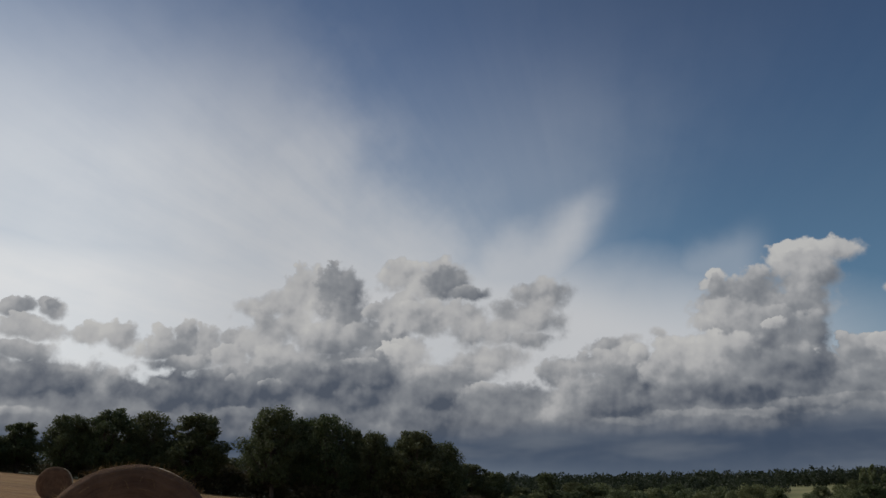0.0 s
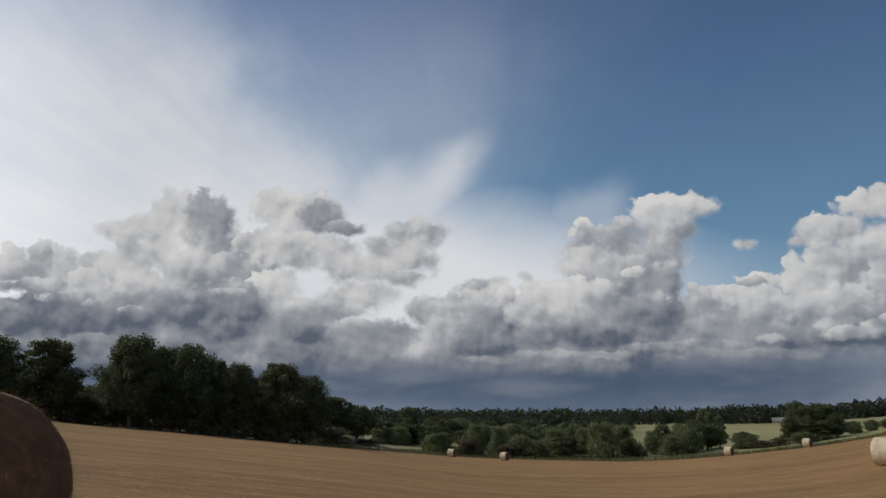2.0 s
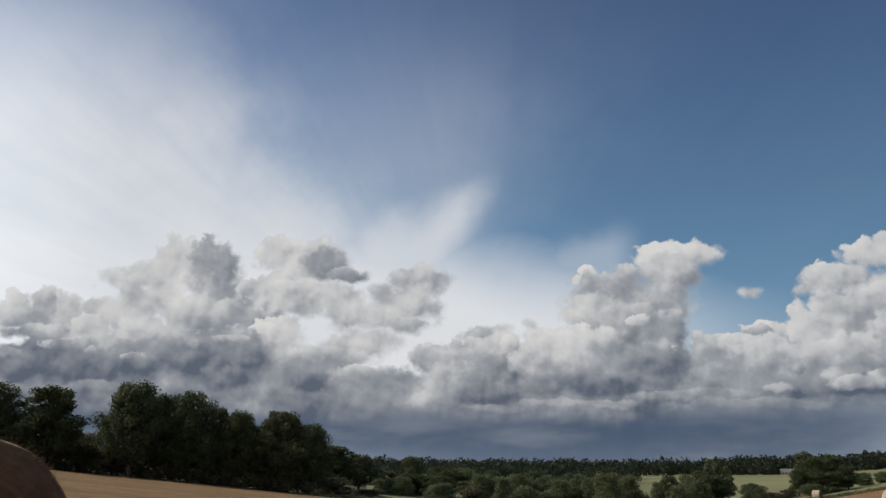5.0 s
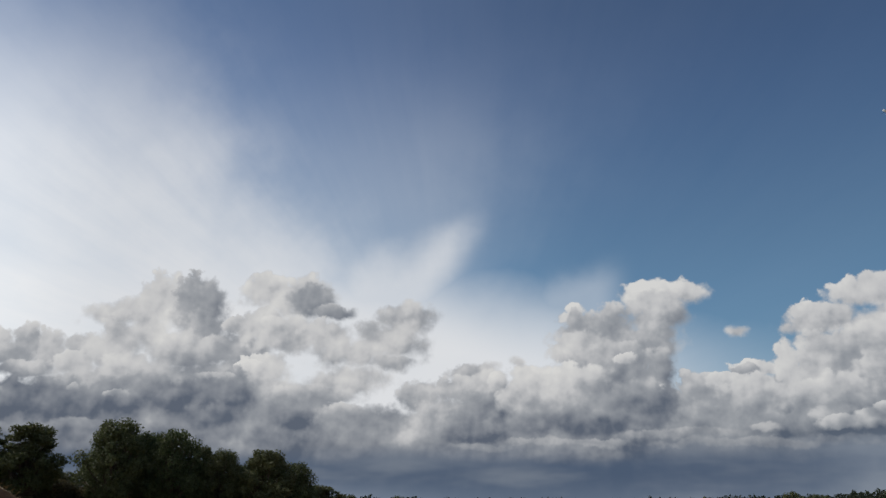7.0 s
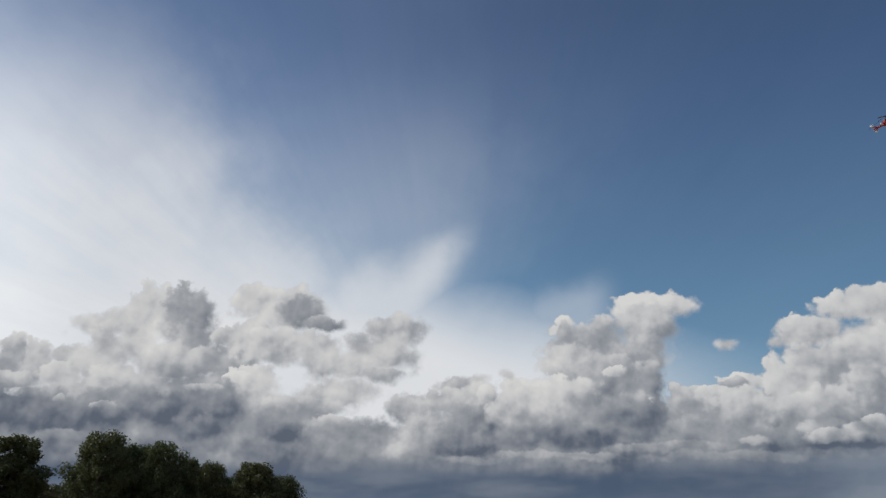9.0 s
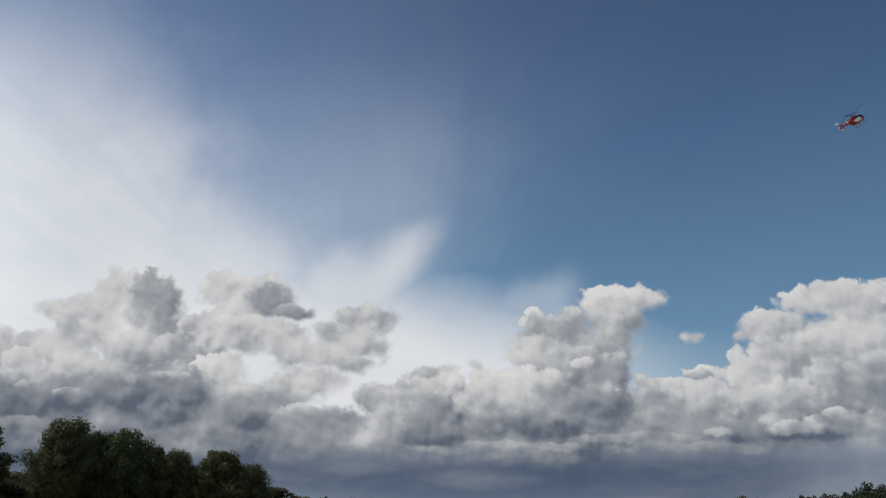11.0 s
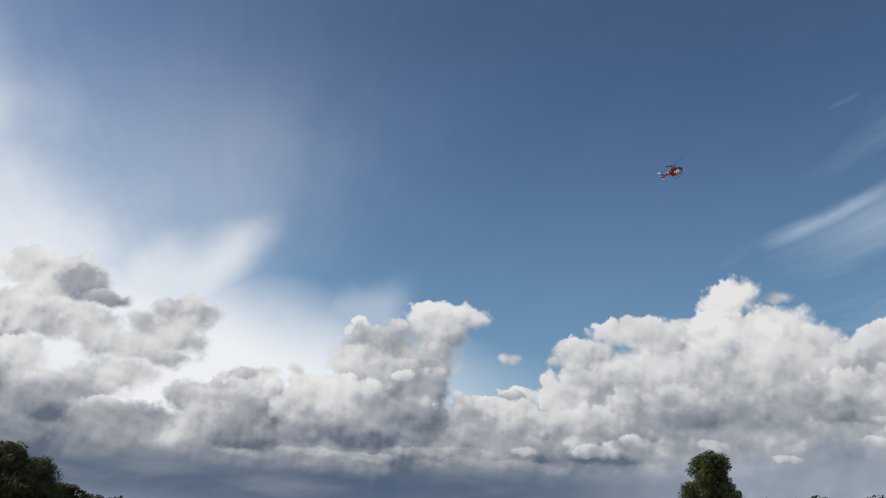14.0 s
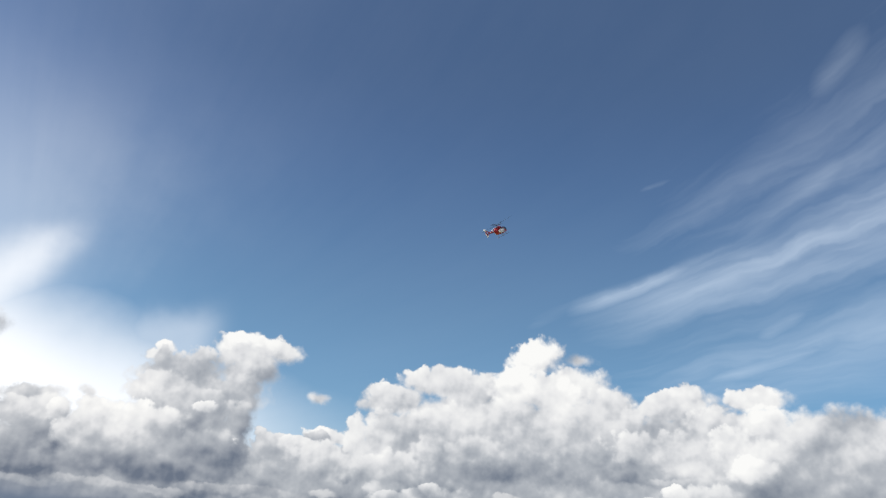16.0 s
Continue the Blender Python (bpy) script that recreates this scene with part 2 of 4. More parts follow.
    MIDDLE_HEAPS = [
        (-3.4, 5.5, 4.29, 1.61, 0.66, 0.4), (-5.8, 6.5, 1.95, 0.62, 0.74, 0.4), (-6.5, 5, 2.51, 1.38, 0.56, 0.3), (-0.9, 7.5, 2.06, 1.48, 0.74, 0.8), (0.1, 5.6, 2.35, 1.73, 0.66, 0.5),
        (2.9, 9.4, 1.83, 1.02, 0.6, 0.9), (3.2, 7.8, 2.61, 1.71, 0.62, 0.7), (4.7, 8.2, 0.87, 1.01, 0.7, 0.7), (3.9, 6.2, 2.9, 1.62, 0.31, 0.4), (2.9, 5.1, 2.58, 0.84, 0.29, 0.3),
        (7.6, 8.3, 1.88, 1.55, 0.78, 0.9), (6.6, 7.4, 1.8, 1.39, 0.66, 0.7), (7.4, 5.7, 3.25, 1, 0.35, 0.3),
    ]
    MIDDLE_TOWER = [
        (10.3, 13.4, 0.87, 0.7, 0.96, 1), (9.5, 12.9, 0.88, 0.54, 0.94, 1), (12.2, 11.6, 3.78, 2.03, 0.54, 0.8), (10.9, 10.4, 2.56, 1.54, 0.58, 0.7), (15.2, 14.3, 1.83, 1, 0.86, 1),
        (18, 14.4, 1.42, 0.98, 0.84, 1), (16.7, 14.3, 1.51, 0.76, 0.84, 1), (16, 12.7, 2.7, 1.59, 0.51, 0.55), (15.5, 11.1, 2.25, 1.51, 0.42, 0.55), (13.1, 9.4, 3.41, 1.72, 0.47, 0.7),
        (15.7, 9, 1.11, 1.73, 0.43, 0.6), (10.1, 8.6, 2.17, 1.23, 0.78, 0.8), (14.5, 7.2, 2.23, 1.35, 0.43, 0.4), (10.7, 6.8, 3.05, 1.38, 0.51, 0.4), (12.1, 5.7, 4.87, 0.75, 0.35, 0.3),
        (13.5, 10.1, 0.83, 0.34, 0.78, 0.7),
    ]
    RIGHT_FOOT = [
        (19.6, 7.3, 3.35, 1.32, 0.72, 0.8), (17.8, 7.8, 1.44, 0.96, 0.78, 0.9), (22, 8.9, 1.51, 0.8, 0.86, 1), (21.2, 8.8, 0.84, 0.58, 0.52, 0.5), (20.2, 8.1, 1.47, 0.66, 0.82, 0.8),
        (24.1, 9, 0.93, 1.5, 0.9, 1), (22, 7, 3.07, 1.37, 0.76, 0.6), (19.4, 6, 3.84, 1.24, 0.66, 0.4), (20.4, 5.3, 5.5, 0.86, 0.54, 0.2), (23.1, 8.3, 0.34, 0.33, 0.5, 0.4),
        (23.4, 6.5, 0.47, 0.29, 0.5, 0.4), (26.2, 6, 1.59, 0.69, 0.74, 0.6), (27.9, 5.7, 0.92, 0.54, 0.84, 0.8),
    ]
    BANK_BACK = [
        (26.3, 11.8, 2.63, 1.24, 0.73, 0.9), (28.9, 13.1, 2.47, 1.08, 0.79, 0.9), (32.1, 12.8, 3.14, 1.46, 0.71, 0.7), (27.2, 9.9, 3.14, 1.45, 0.67, 0.5), (23.8, 9, 0.94, 1.75, 0.89, 1),
        (25.3, 9, 1.56, 1.44, 0.69, 0.6), (28.6, 8.7, 1.32, 1.28, 0.81, 0.6), (30.3, 10.1, 3.12, 1.44, 0.67, 0.5), (26.9, 7, 3.67, 1.19, 0.67, 0.5), (39.3, 15.3, 0.91, 0.54, 0.62, -0.5),
        (39, 13.3, 2.34, 1.62, 0.74, 0.5), (41.3, 11.4, 4.24, 1.86, 0.68, 0.5),
    ]
    GREAT_HEAD = [
        (35.9, 14.85, 2.09, 1.8, 1, 1), (35.3, 13.15, 2.35, 1.62, 1, 0.9), (37.1, 12.85, 2.31, 1.78, 0.96, 0.8), (38, 11.7, 2.07, 1.27, 0.8, 0.5), (35, 11.8, 2.53, 0.99, 0.88, 0.5),
        (35.3, 10.2, 4.99, 1.34, 0.56, 0.3), (37.5, 8.6, 3.65, 1.32, 0.4, 0.3), (32.3, 8.5, 3.37, 1.34, 0.6, 0.4), (40.8, 8.7, 4.32, 1.3, 0.44, 0.3),
    ]
    RIGHT_BANK = [
        (44.6, 12, 2.04, 1.13, 0.79, 0.72), (46.4, 12.7, 1.92, 1.27, 0.83, 0.8), (47.7, 11.6, 2.24, 0.88, 0.61, 0.32), (51.2, 12.8, 2.14, 0.95, 0.73, 0.64), (49.4, 11.2, 3.05, 1.02, 0.71, 0.48),
        (51.8, 11.2, 2.08, 1.28, 0.75, 0.56), (44, 9.5, 2.56, 1.21, 0.71, 0.56), (45.6, 9.6, 1.76, 1.19, 0.73, 0.56), (49, 9.9, 1.81, 1.23, 0.83, 0.72), (51.4, 9.6, 2.43, 1.06, 0.75, 0.56),
        (47.1, 8.3, 2.95, 0.87, 0.55, 0.24), (50.5, 8.3, 2.09, 1.06, 0.79, 0.64),
    ]
    RIGHT_BELLIES = [
        (36.4, 7.5, 5.53, 0.88, 0.27, 0.3), (42.5, 7.8, 4.18, 0.57, 0.33, 0.3), (46.9, 7.5, 2.96, 0.34, 0.41, 0.2), (26.6, 5, 4.95, 0.44, 0.27, 0.2), (29.8, 5.9, 2.28, 0.67, 0.61, 0.5),
        (29.3, 6.2, 1.07, 0.44, 0.79, 0.8), (26.8, 5.4, 1.76, 0.52, 0.73, 0.7), (47.5, 6.7, 2.59, 0.75, 0.63, 0.4), (45.5, 7, 0.8, 0.49, 0.87, 0.9), (50.7, 6.1, 1.65, 0.59, 0.71, 0.6),
        (44.4, 5.7, 2.02, 0.62, 0.63, 0.5), (41, 5.8, 3.15, 0.56, 0.49, 0.2),
    ]
    SCRAPS = [
        (21, 11.5, 0.84, 0.39, 0.6, -0.4), (6.2, 10, 0.5, 0.41, 0.6, -0.4),
    ]
    SLITS = [
        (11.7, 4.5, 1.5, 0.33, 0.64, 0.36), (7.9, 4.6, 4.59, 0.3, 0.5, 0.3), (16.9, 5, 4.3, 0.36, 0.52, 0.24), (21.4, 4.3, 6.76, 0.32, 0.38, 0.12), (3.6, 4.3, 2.33, 0.31, 0.46, 0.24),
        (34.3, 5.9, 1.11, 0.29, 0.72, 0.42), (38.8, 5.2, 1.07, 0.22, 0.74, 0.42), (22, 5.3, 1.15, 0.33, 0.66, 0.36),
    ]
    for heads in (FAR_LEFT, LEFT_PUFFS, LEFT_TOWER, SECOND_TOWER, LEFT_BELLIES, MIDDLE_HEAPS, MIDDLE_TOWER, RIGHT_FOOT, BANK_BACK, GREAT_HEAD, RIGHT_BANK, RIGHT_BELLIES, SCRAPS):
        node = n.put("ShaderNodeGroup")
        node.node_tree = cloud_heads(heads)
        here = n.xyz(n.math("MULTIPLY_ADD", light, 1e-7, azw), elw)      # ties the groups into one chain, to be worked out in turn
        for i, v in enumerate((here, ragged, light, cover)):
            n.feed(node.inputs[i], v)
        light, cover = node.outputs[0], node.outputs[1]
    light = n.sub(n.add(light, slope), n.mul(n.step(n.sub(el, n.mul(side, 2.0)), 10.5, 4.2), n.step(az, 22.0, 34.0, 0.21, 0.09)))

    def tint(light):
        grey = n.mix(n.step(light, -0.02, 0.48, kind="LINEAR"), (0.085, 0.105, 0.145), (0.31, 0.325, 0.35))
        grey = n.mix(n.step(light, 0.48, 0.74, kind="LINEAR"), grey, (0.52, 0.522, 0.53))
        return n.mix(n.step(light, 0.74, 1.05, kind="LINEAR"), grey, (0.665, 0.66, 0.645))

    col = n.mix(n.mul(cover, 0.97), col, tint(light))

    # flat rain-dark base over the horizon, with paler slits
    lay = n.noise(n.xyz(n.mul(az, 0.12), n.mul(el, 0.5), 1.3), 1.0, 3.0, 0.5)
    base_top = n.ramp(az, -45, 66, [(-45, 4.6), (-10, 4.0), (10, 4.2), (28, 4.4), (42, 6.0), (66, 6.4)], 20)
    low = n.step(n.sub(n.add(base_top, n.mul(n.sub(lay, 0.5), 3.0)), el), -0.5, 1.2)
    slate = n.mix(n.step(lay, 0.4, 0.72), (0.068, 0.10, 0.16), (0.145, 0.175, 0.225))
    slate = n.mix(n.mul(n.step(el, 2.6, 0.2), n.step(az, 6.0, -12.0, 0.25, 0.8)), slate, (0.26, 0.31, 0.38))
    slate = n.mix(n.step(az, 20.0, 40.0, 0.0, 0.85), slate, (0.26, 0.31, 0.38))
    col = n.mix(n.mul(low, n.step(az, 20.0, 44.0, 0.93, 0.72)), col, slate)

    # thin lit shelves of cloud before the dark base
    node = n.put("ShaderNodeGroup")
    node.node_tree = cloud_heads(SLITS)
    for i, v in enumerate((here, n.mul(ragged, 0.8), 0.5, 0.0)):
        n.feed(node.inputs[i], v)
    col = n.mix(n.mul(node.outputs[1], 0.6), col, tint(n.add(node.outputs[0], slope)))

    back = n.put("ShaderNodeBackground")
    n.feed(back.inputs[0], col)
    back.inputs[1].default_value = 1.0
    n.feed(n.put("ShaderNodeOutputWorld").inputs[0], back.outputs[0])


build_sky()


# ---- materials ----
def material(name, rough=0.8):
    m = bpy.data.materials.new(name)
    m.use_nodes = True
    n = Net(m.node_tree)
    shader = m.node_tree.nodes["Principled BSDF"]
    shader.inputs["Roughness"].default_value = rough
    shader.inputs["Specular IOR Level"].default_value = 0.25
    return m, n, shader


def place(n):
    return n.put("ShaderNodeTexCoord").outputs["Object"]


def relief(n, shader, height, strength, distance=0.05):
    b = n.put("ShaderNodeBump")
    b.inputs["Strength"].default_value, b.inputs["Distance"].default_value = strength, distance
    n.feed(b.inputs["Height"], height)
    n.feed(shader.inputs["Normal"], b.outputs[0])


def two_tone(name, a, b, scale, rough=0.8, bump=0.4, coarse=0.12, depth=0.05):
    m, n, s = material(name, rough)
    v = place(n)
    fine, broad = n.noise(v, scale, 5.0, 0.65), n.noise(v, scale * coarse, 3.0, 0.5)
    f = n.add(n.mul(n.step(fine, 0.3, 0.7), 0.55), n.mul(n.step(broad, 0.35, 0.65), 0.45))
    n.feed(s.inputs["Base Color"], n.mix(f, a, b))
    relief(n, s, fine, bump, depth)
    return m


def stubble_material():
    m, n, s = material("stubble", 0.95)
    v = place(n)
    # drill rows run across the slope; mown swaths are wider bands along them
    turned = n.put("ShaderNodeMapping")
    turned.inputs["Rotation"].default_value = (0, 0, radians(14))
    turned.inputs["Scale"].default_value = (0.22, 1.0, 1.0)
    n.feed(turned.inputs[0], v)
    swath = n.noise(turned.outputs[0], 0.22, 4.0, 0.6)
    row = n.noise(turned.outputs[0], 2.2, 4.0, 0.65)
    broad = n.noise(v, 0.035, 3.0, 0.55)
    fine = n.noise(v, 9.0, 5.0, 0.7)
    f = n.add(n.mul(n.step(swath, 0.32, 0.68), 0.38), n.mul(n.step(row, 0.3, 0.7), 0.14), n.mul(n.step(fine, 0.36, 0.64), 0.30), n.mul(n.step(n.noise(v, 0.5, 4.0, 0.6), 0.3, 0.7), 0.22))
    c = n.mix(f, (0.155, 0.078, 0.030), (0.415, 0.245, 0.10))
    c = n.mix(n.step(broad, 0.45, 0.7, 0.0, 0.5), c, (0.215, 0.145, 0.05))
    c = n.mix(n.step(n.mul(row, fine), 0.29, 0.40, 0.0, 0.75), c, (0.56, 0.40, 0.21))
    c = n.mix(n.step(n.noise(v, 3.0, 5.0, 0.75), 0.52, 0.66, 0.0, 0.55), c, (0.14, 0.072, 0.028))
    n.feed(s.inputs["Base Color"], c)
    relief(n, s, n.add(fine, row), 0.8, 0.12)
    return m


def meadow_material():
    m, n, s = material("meadow", 0.9)
    v = place(n)
    broad, fine = n.noise(v, 0.012, 4.0, 0.6), n.noise(v, 0.35, 4.0, 0.7)
    c = n.mix(n.step(broad, 0.35, 0.65), (0.17, 0.175, 0.07), (0.29, 0.265, 0.12))
    c = n.mix(n.step(fine, 0.35, 0.75, 0.0, 0.5), c, (0.23, 0.215, 0.10))
    n.feed(s.inputs["Base Color"], c)
    relief(n, s, fine, 0.5, 0.3)
    return m


def leaf_material(name, dark, light, dry):
    m, n, s = material(name, 0.55)
    geo = n.put("ShaderNodeNewGeometry").outputs["Random Per Island"]
    own = n.put("ShaderNodeObjectInfo").outputs["Random"]
    c = n.mix(geo, dark, light)
    c = n.mix(n.mul(own, 0.35), c, dry)
    n.feed(s.inputs["Base Color"], c)
    s.inputs["Transmission Weight"].default_value = 0.0
    s.inputs["Specular IOR Level"].default_value = 0.3
    thin = n.put("ShaderNodeBsdfTranslucent")
    n.feed(thin.inputs[0], c)
    both = n.put("ShaderNodeMixShader")
    both.inputs[0].default_value = 0.34
    m.node_tree.links.new(s.outputs[0], both.inputs[1])
    m.node_tree.links.new(thin.outputs[0], both.inputs[2])
    m.node_tree.links.new(both.outputs[0], m.node_tree.nodes["Material Output"].inputs[0])
    return m


def shaded_bale_end_material():
    m, n, s = material("shaded_bale_end", 0.95)
    v = place(n)
    sp = n.put("ShaderNodeSeparateXYZ")
    n.feed(sp.inputs[0], v)
    up = n.sub(sp.outputs[2], 0.716)
    r = n.math("SQRT", n.add(n.mul(sp.outputs[0], sp.outputs[0]), n.mul(up, up)))
    wob = n.noise(v, 3.5, 4.0, 0.6)
    spiral = n.noise(n.xyz(n.add(n.mul(r, 24.0), n.mul(wob, 2.2)), n.mul(n.math("ARCTAN2", up, sp.outputs[0]), 0.9)), 1.0, 4.0, 0.6)
    fine = n.noise(v, 55.0, 4.0, 0.7)
    f = n.add(n.mul(n.step(spiral, 0.25, 0.75), 0.42), n.mul(n.step(n.noise(v, 7.0, 4.0, 0.6), 0.3, 0.7), 0.28), n.mul(fine, 0.3))
    # brown far below the sides' straw: the end's shade is in this colour
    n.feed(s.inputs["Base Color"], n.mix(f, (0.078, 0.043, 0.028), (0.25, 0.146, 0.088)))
    relief(n, s, n.add(spiral, n.mul(fine, 0.5)), 0.9, 0.04)
    return m


def bale_side_material():
    m, n, s = material("bale_side", 0.9)
    v = place(n)
    sp = n.put("ShaderNodeMapping")
    sp.inputs["Scale"].default_value = (1, 0.25, 1)
    n.feed(sp.inputs[0], v)
    fine, broad = n.noise(sp.outputs[0], 38.0, 5.0, 0.7), n.noise(v, 3.0, 3.0, 0.5)
    f = n.add(n.mul(fine, 0.6), n.mul(broad, 0.4))
    # pale straw, raised so the sunlit side contrasts with the darkened end
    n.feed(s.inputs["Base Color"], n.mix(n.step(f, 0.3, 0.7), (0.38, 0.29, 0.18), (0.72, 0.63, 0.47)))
    relief(n, s, fine, 0.8, 0.03)
    return m


def paint_material(name, colour, rough=0.3, metal=0.0):
    m, n, s = material(name, rough)
    dirt = n.noise(place(n), 2.5, 5.0, 0.6)
    n.feed(s.inputs["Base Color"], n.mix(n.step(dirt, 0.45, 0.8, 0.0, 0.25), colour, tuple(0.7 * c for c in colour)))
    n.feed(s.inputs["Roughness"], n.step(dirt, 0.2, 0.8, rough, rough + 0.2))
    s.inputs["Metallic"].default_value = metal
    s.inputs["Specular IOR Level"].default_value = 0.5
    return m


STUBBLE, MEADOW = stubble_material(), meadow_material()
GRAIN = two_tone("ripe_grain", (0.32, 0.24, 0.11), (0.45, 0.36, 0.18), 0.6)
# floor under trees and bushes, their shade worked into its dark colour
SHADED_FLOOR = two_tone("shaded_woodland_floor", (0.03, 0.036, 0.012), (0.07, 0.075, 0.026), 0.5)
BARK = two_tone("bark", (0.05, 0.038, 0.027), (0.13, 0.10, 0.075), 6.0, 0.95, 0.8)
PALE_BARK = two_tone("birch_bark", (0.30, 0.28, 0.25), (0.55, 0.52, 0.48), 3.0, 0.8, 0.4)
OAK = leaf_material("oak_leaves", (0.046, 0.066, 0.027), (0.115, 0.14, 0.058), (0.135, 0.12, 0.054))
WILLOW = leaf_material("willow_leaves", (0.075, 0.10, 0.048), (0.19, 0.22, 0.105), (0.26, 0.25, 0.095))
BRUSH = leaf_material("brushwood_leaves", (0.062, 0.060, 0.036), (0.15, 0.135, 0.07), (0.17, 0.13, 0.07))
VERGE = leaf_material("verge_leaves", (0.06, 0.066, 0.028), (0.17, 0.155, 0.07), (0.25, 0.20, 0.09))
FOREST = leaf_material("forest_leaves", (0.017, 0.028, 0.016), (0.046, 0.062, 0.032), (0.055, 0.06, 0.03))
SHADED_BALE_END, BALE_SIDE = shaded_bale_end_material(), bale_side_material()
STRAW = two_tone("loose_straw", (0.27, 0.165, 0.065), (0.54, 0.37, 0.18), 3.0)
RED = paint_material("red_paint", (0.40, 0.018, 0.022), 0.28)
WHITE = paint_material("white_paint", (0.82, 0.82, 0.80), 0.3)
BLACK = paint_material("black_rubber", (0.02, 0.02, 0.022), 0.5)
DARK_GLASS = paint_material("dark_glass", (0.012, 0.014, 0.018), 0.06)
STEEL = paint_material("grey_metal", (0.25, 0.26, 0.27), 0.4, 0.8)
TILE = two_tone("roof_tile", (0.17, 0.18, 0.165), (0.27, 0.28, 0.26), 2.0)
RENDERED_WALL = two_tone("pale_wall", (0.36, 0.31, 0.26), (0.46, 0.41, 0.35), 1.0)


# ---- mesh helpers ----
def mesh_from(name, verts, faces, mats, index=None, smooth=False):
    me = bpy.data.meshes.new(name)
    me.from_pydata([tuple(v) for v in verts], [], faces)
    for m in mats:
        me.materials.append(m)
    if index is not None:
        me.polygons.foreach_set("material_index", np.asarray(index, dtype=np.int32))
    if smooth:
        me.polygons.foreach_set("use_smooth", np.ones(len(me.polygons), dtype=bool))
    me.update()
    return me


def part(name, bm, mat, parent, label="", smooth=True):
    me = bpy.data.meshes.new(name)
    bm.to_mesh(me)
    bm.free()
    for m in (mat if isinstance(mat, (list, tuple)) else [mat]):
        me.materials.append(m)
    if smooth:
        me.polygons.foreach_set("use_smooth", np.ones(len(me.polygons), dtype=bool))
    ob = new(name, me)
    ob.parent = parent
    return tagged(ob, label)


def tube(path, radii, sides=8):
    """A tapered tube along a list of points, as a bmesh."""
    bm = bmesh.new()
    add_tube(bm, path, radii, sides)
    return bm


def add_tube(bm, path, radii, sides=8):
    rings = []
    for i, p in enumerate(path):
        p = Vector(p)
        ahead = (Vector(path[min(i + 1, len(path) - 1)]) - Vector(path[max(i - 1, 0)])).normalized()
        side = ahead.orthogonal().normalized()
        up = ahead.cross(side)
        rings.append([bm.verts.new(p + radii[i] * (math.cos(a) * side + math.sin(a) * up))
                      for a in (2 * math.pi * k / sides for k in range(sides))])
    for a, b in zip(rings, rings[1:]):
        for k in range(sides):
            bm.faces.new((a[k], a[(k + 1) % sides], b[(k + 1) % sides], b[k]))
    bm.faces.new(rings[0][::-1])
    bm.faces.new(rings[-1])


# ---- ground ----
EDGE = 152.0                                   # the stubble ends here, in a hollow lined with brush


# bearing in degrees, and how steeply the field rises that way
FALL = [(-180, 0.03), (-90, 0.06), (-55, 0.062), (-36.8, 0.0426), (-34.9, 0.0388), (-24.5, 0.0143), (-21.5, 0.009), (-18, 0.0034), (-14.4, -0.0033), (-10.7, -0.01), (-5.4, -0.0185), (0.7, -0.0316), (6.5, -0.036), (12.1, -0.0355), (15.8, -0.033), (19.3, -0.0268), (22.7, -0.0197), (25.9, -0.0133), (27.8, -0.0067), (36, 0.03), (50, 0.05), (80, 0.055), (120, 0.04), (180, 0.03)]


def fall(az):
    """How steeply the field leaves the camera towards az (degrees), eased over a few degrees."""
    xs, ys = [p[0] for p in FALL], [p[1] for p in FALL]
    return float(np.mean(np.interp([az - 3, az - 1, az + 1, az + 3], xs, ys)))


def ground_z(x, y):
    r = math.hypot(x, y)
    az = math.degrees(math.atan2(x, y))
    near = fall(az) * min(r, EDGE)
    roll = 0.05 * noise.noise((x * 0.05, y * 0.05, 0.3)) * min(r / 10, 1) + 0.03 * noise.noise((x * 0.3, y * 0.3, 4.0))
    if r > EDGE:
        far = 2.0 + 0.9 * min(max(az - 24.0, 0.0), 26.0) * max(0.0, 1 - max(az - 90, 0) / 60)
        w = math.exp(-(r - EDGE) / 330.0)
        near = near * w + far * (1 - w) + 1.6 * noise.noise((x * 0.006, y * 0.006, 2.0)) * (1 - w)
    # a low swell under the bale beside the camera
    near += 0.11 * math.exp(-((x + 4.0) ** 2 + (y - 7.1) ** 2) / 9.0)
    # a shallow dip where the field falls away to the side
    near -= 0.58 * math.exp(-((x - 24.0) ** 2 + (y - 45.0) ** 2) / 520.0)
    return near + roll


def at(az, r):
    x, y = r * math.sin(radians(az)), r * math.cos(radians(az))
    return x, y, ground_z(x, y)


def edge_at(az):
    return EDGE + 5.0 * math.sin(az * 0.21 + 0.5) - (30.0 if az < -8 else 30.0 * max(0.0, (-2 - az) / 6)) * 0.9


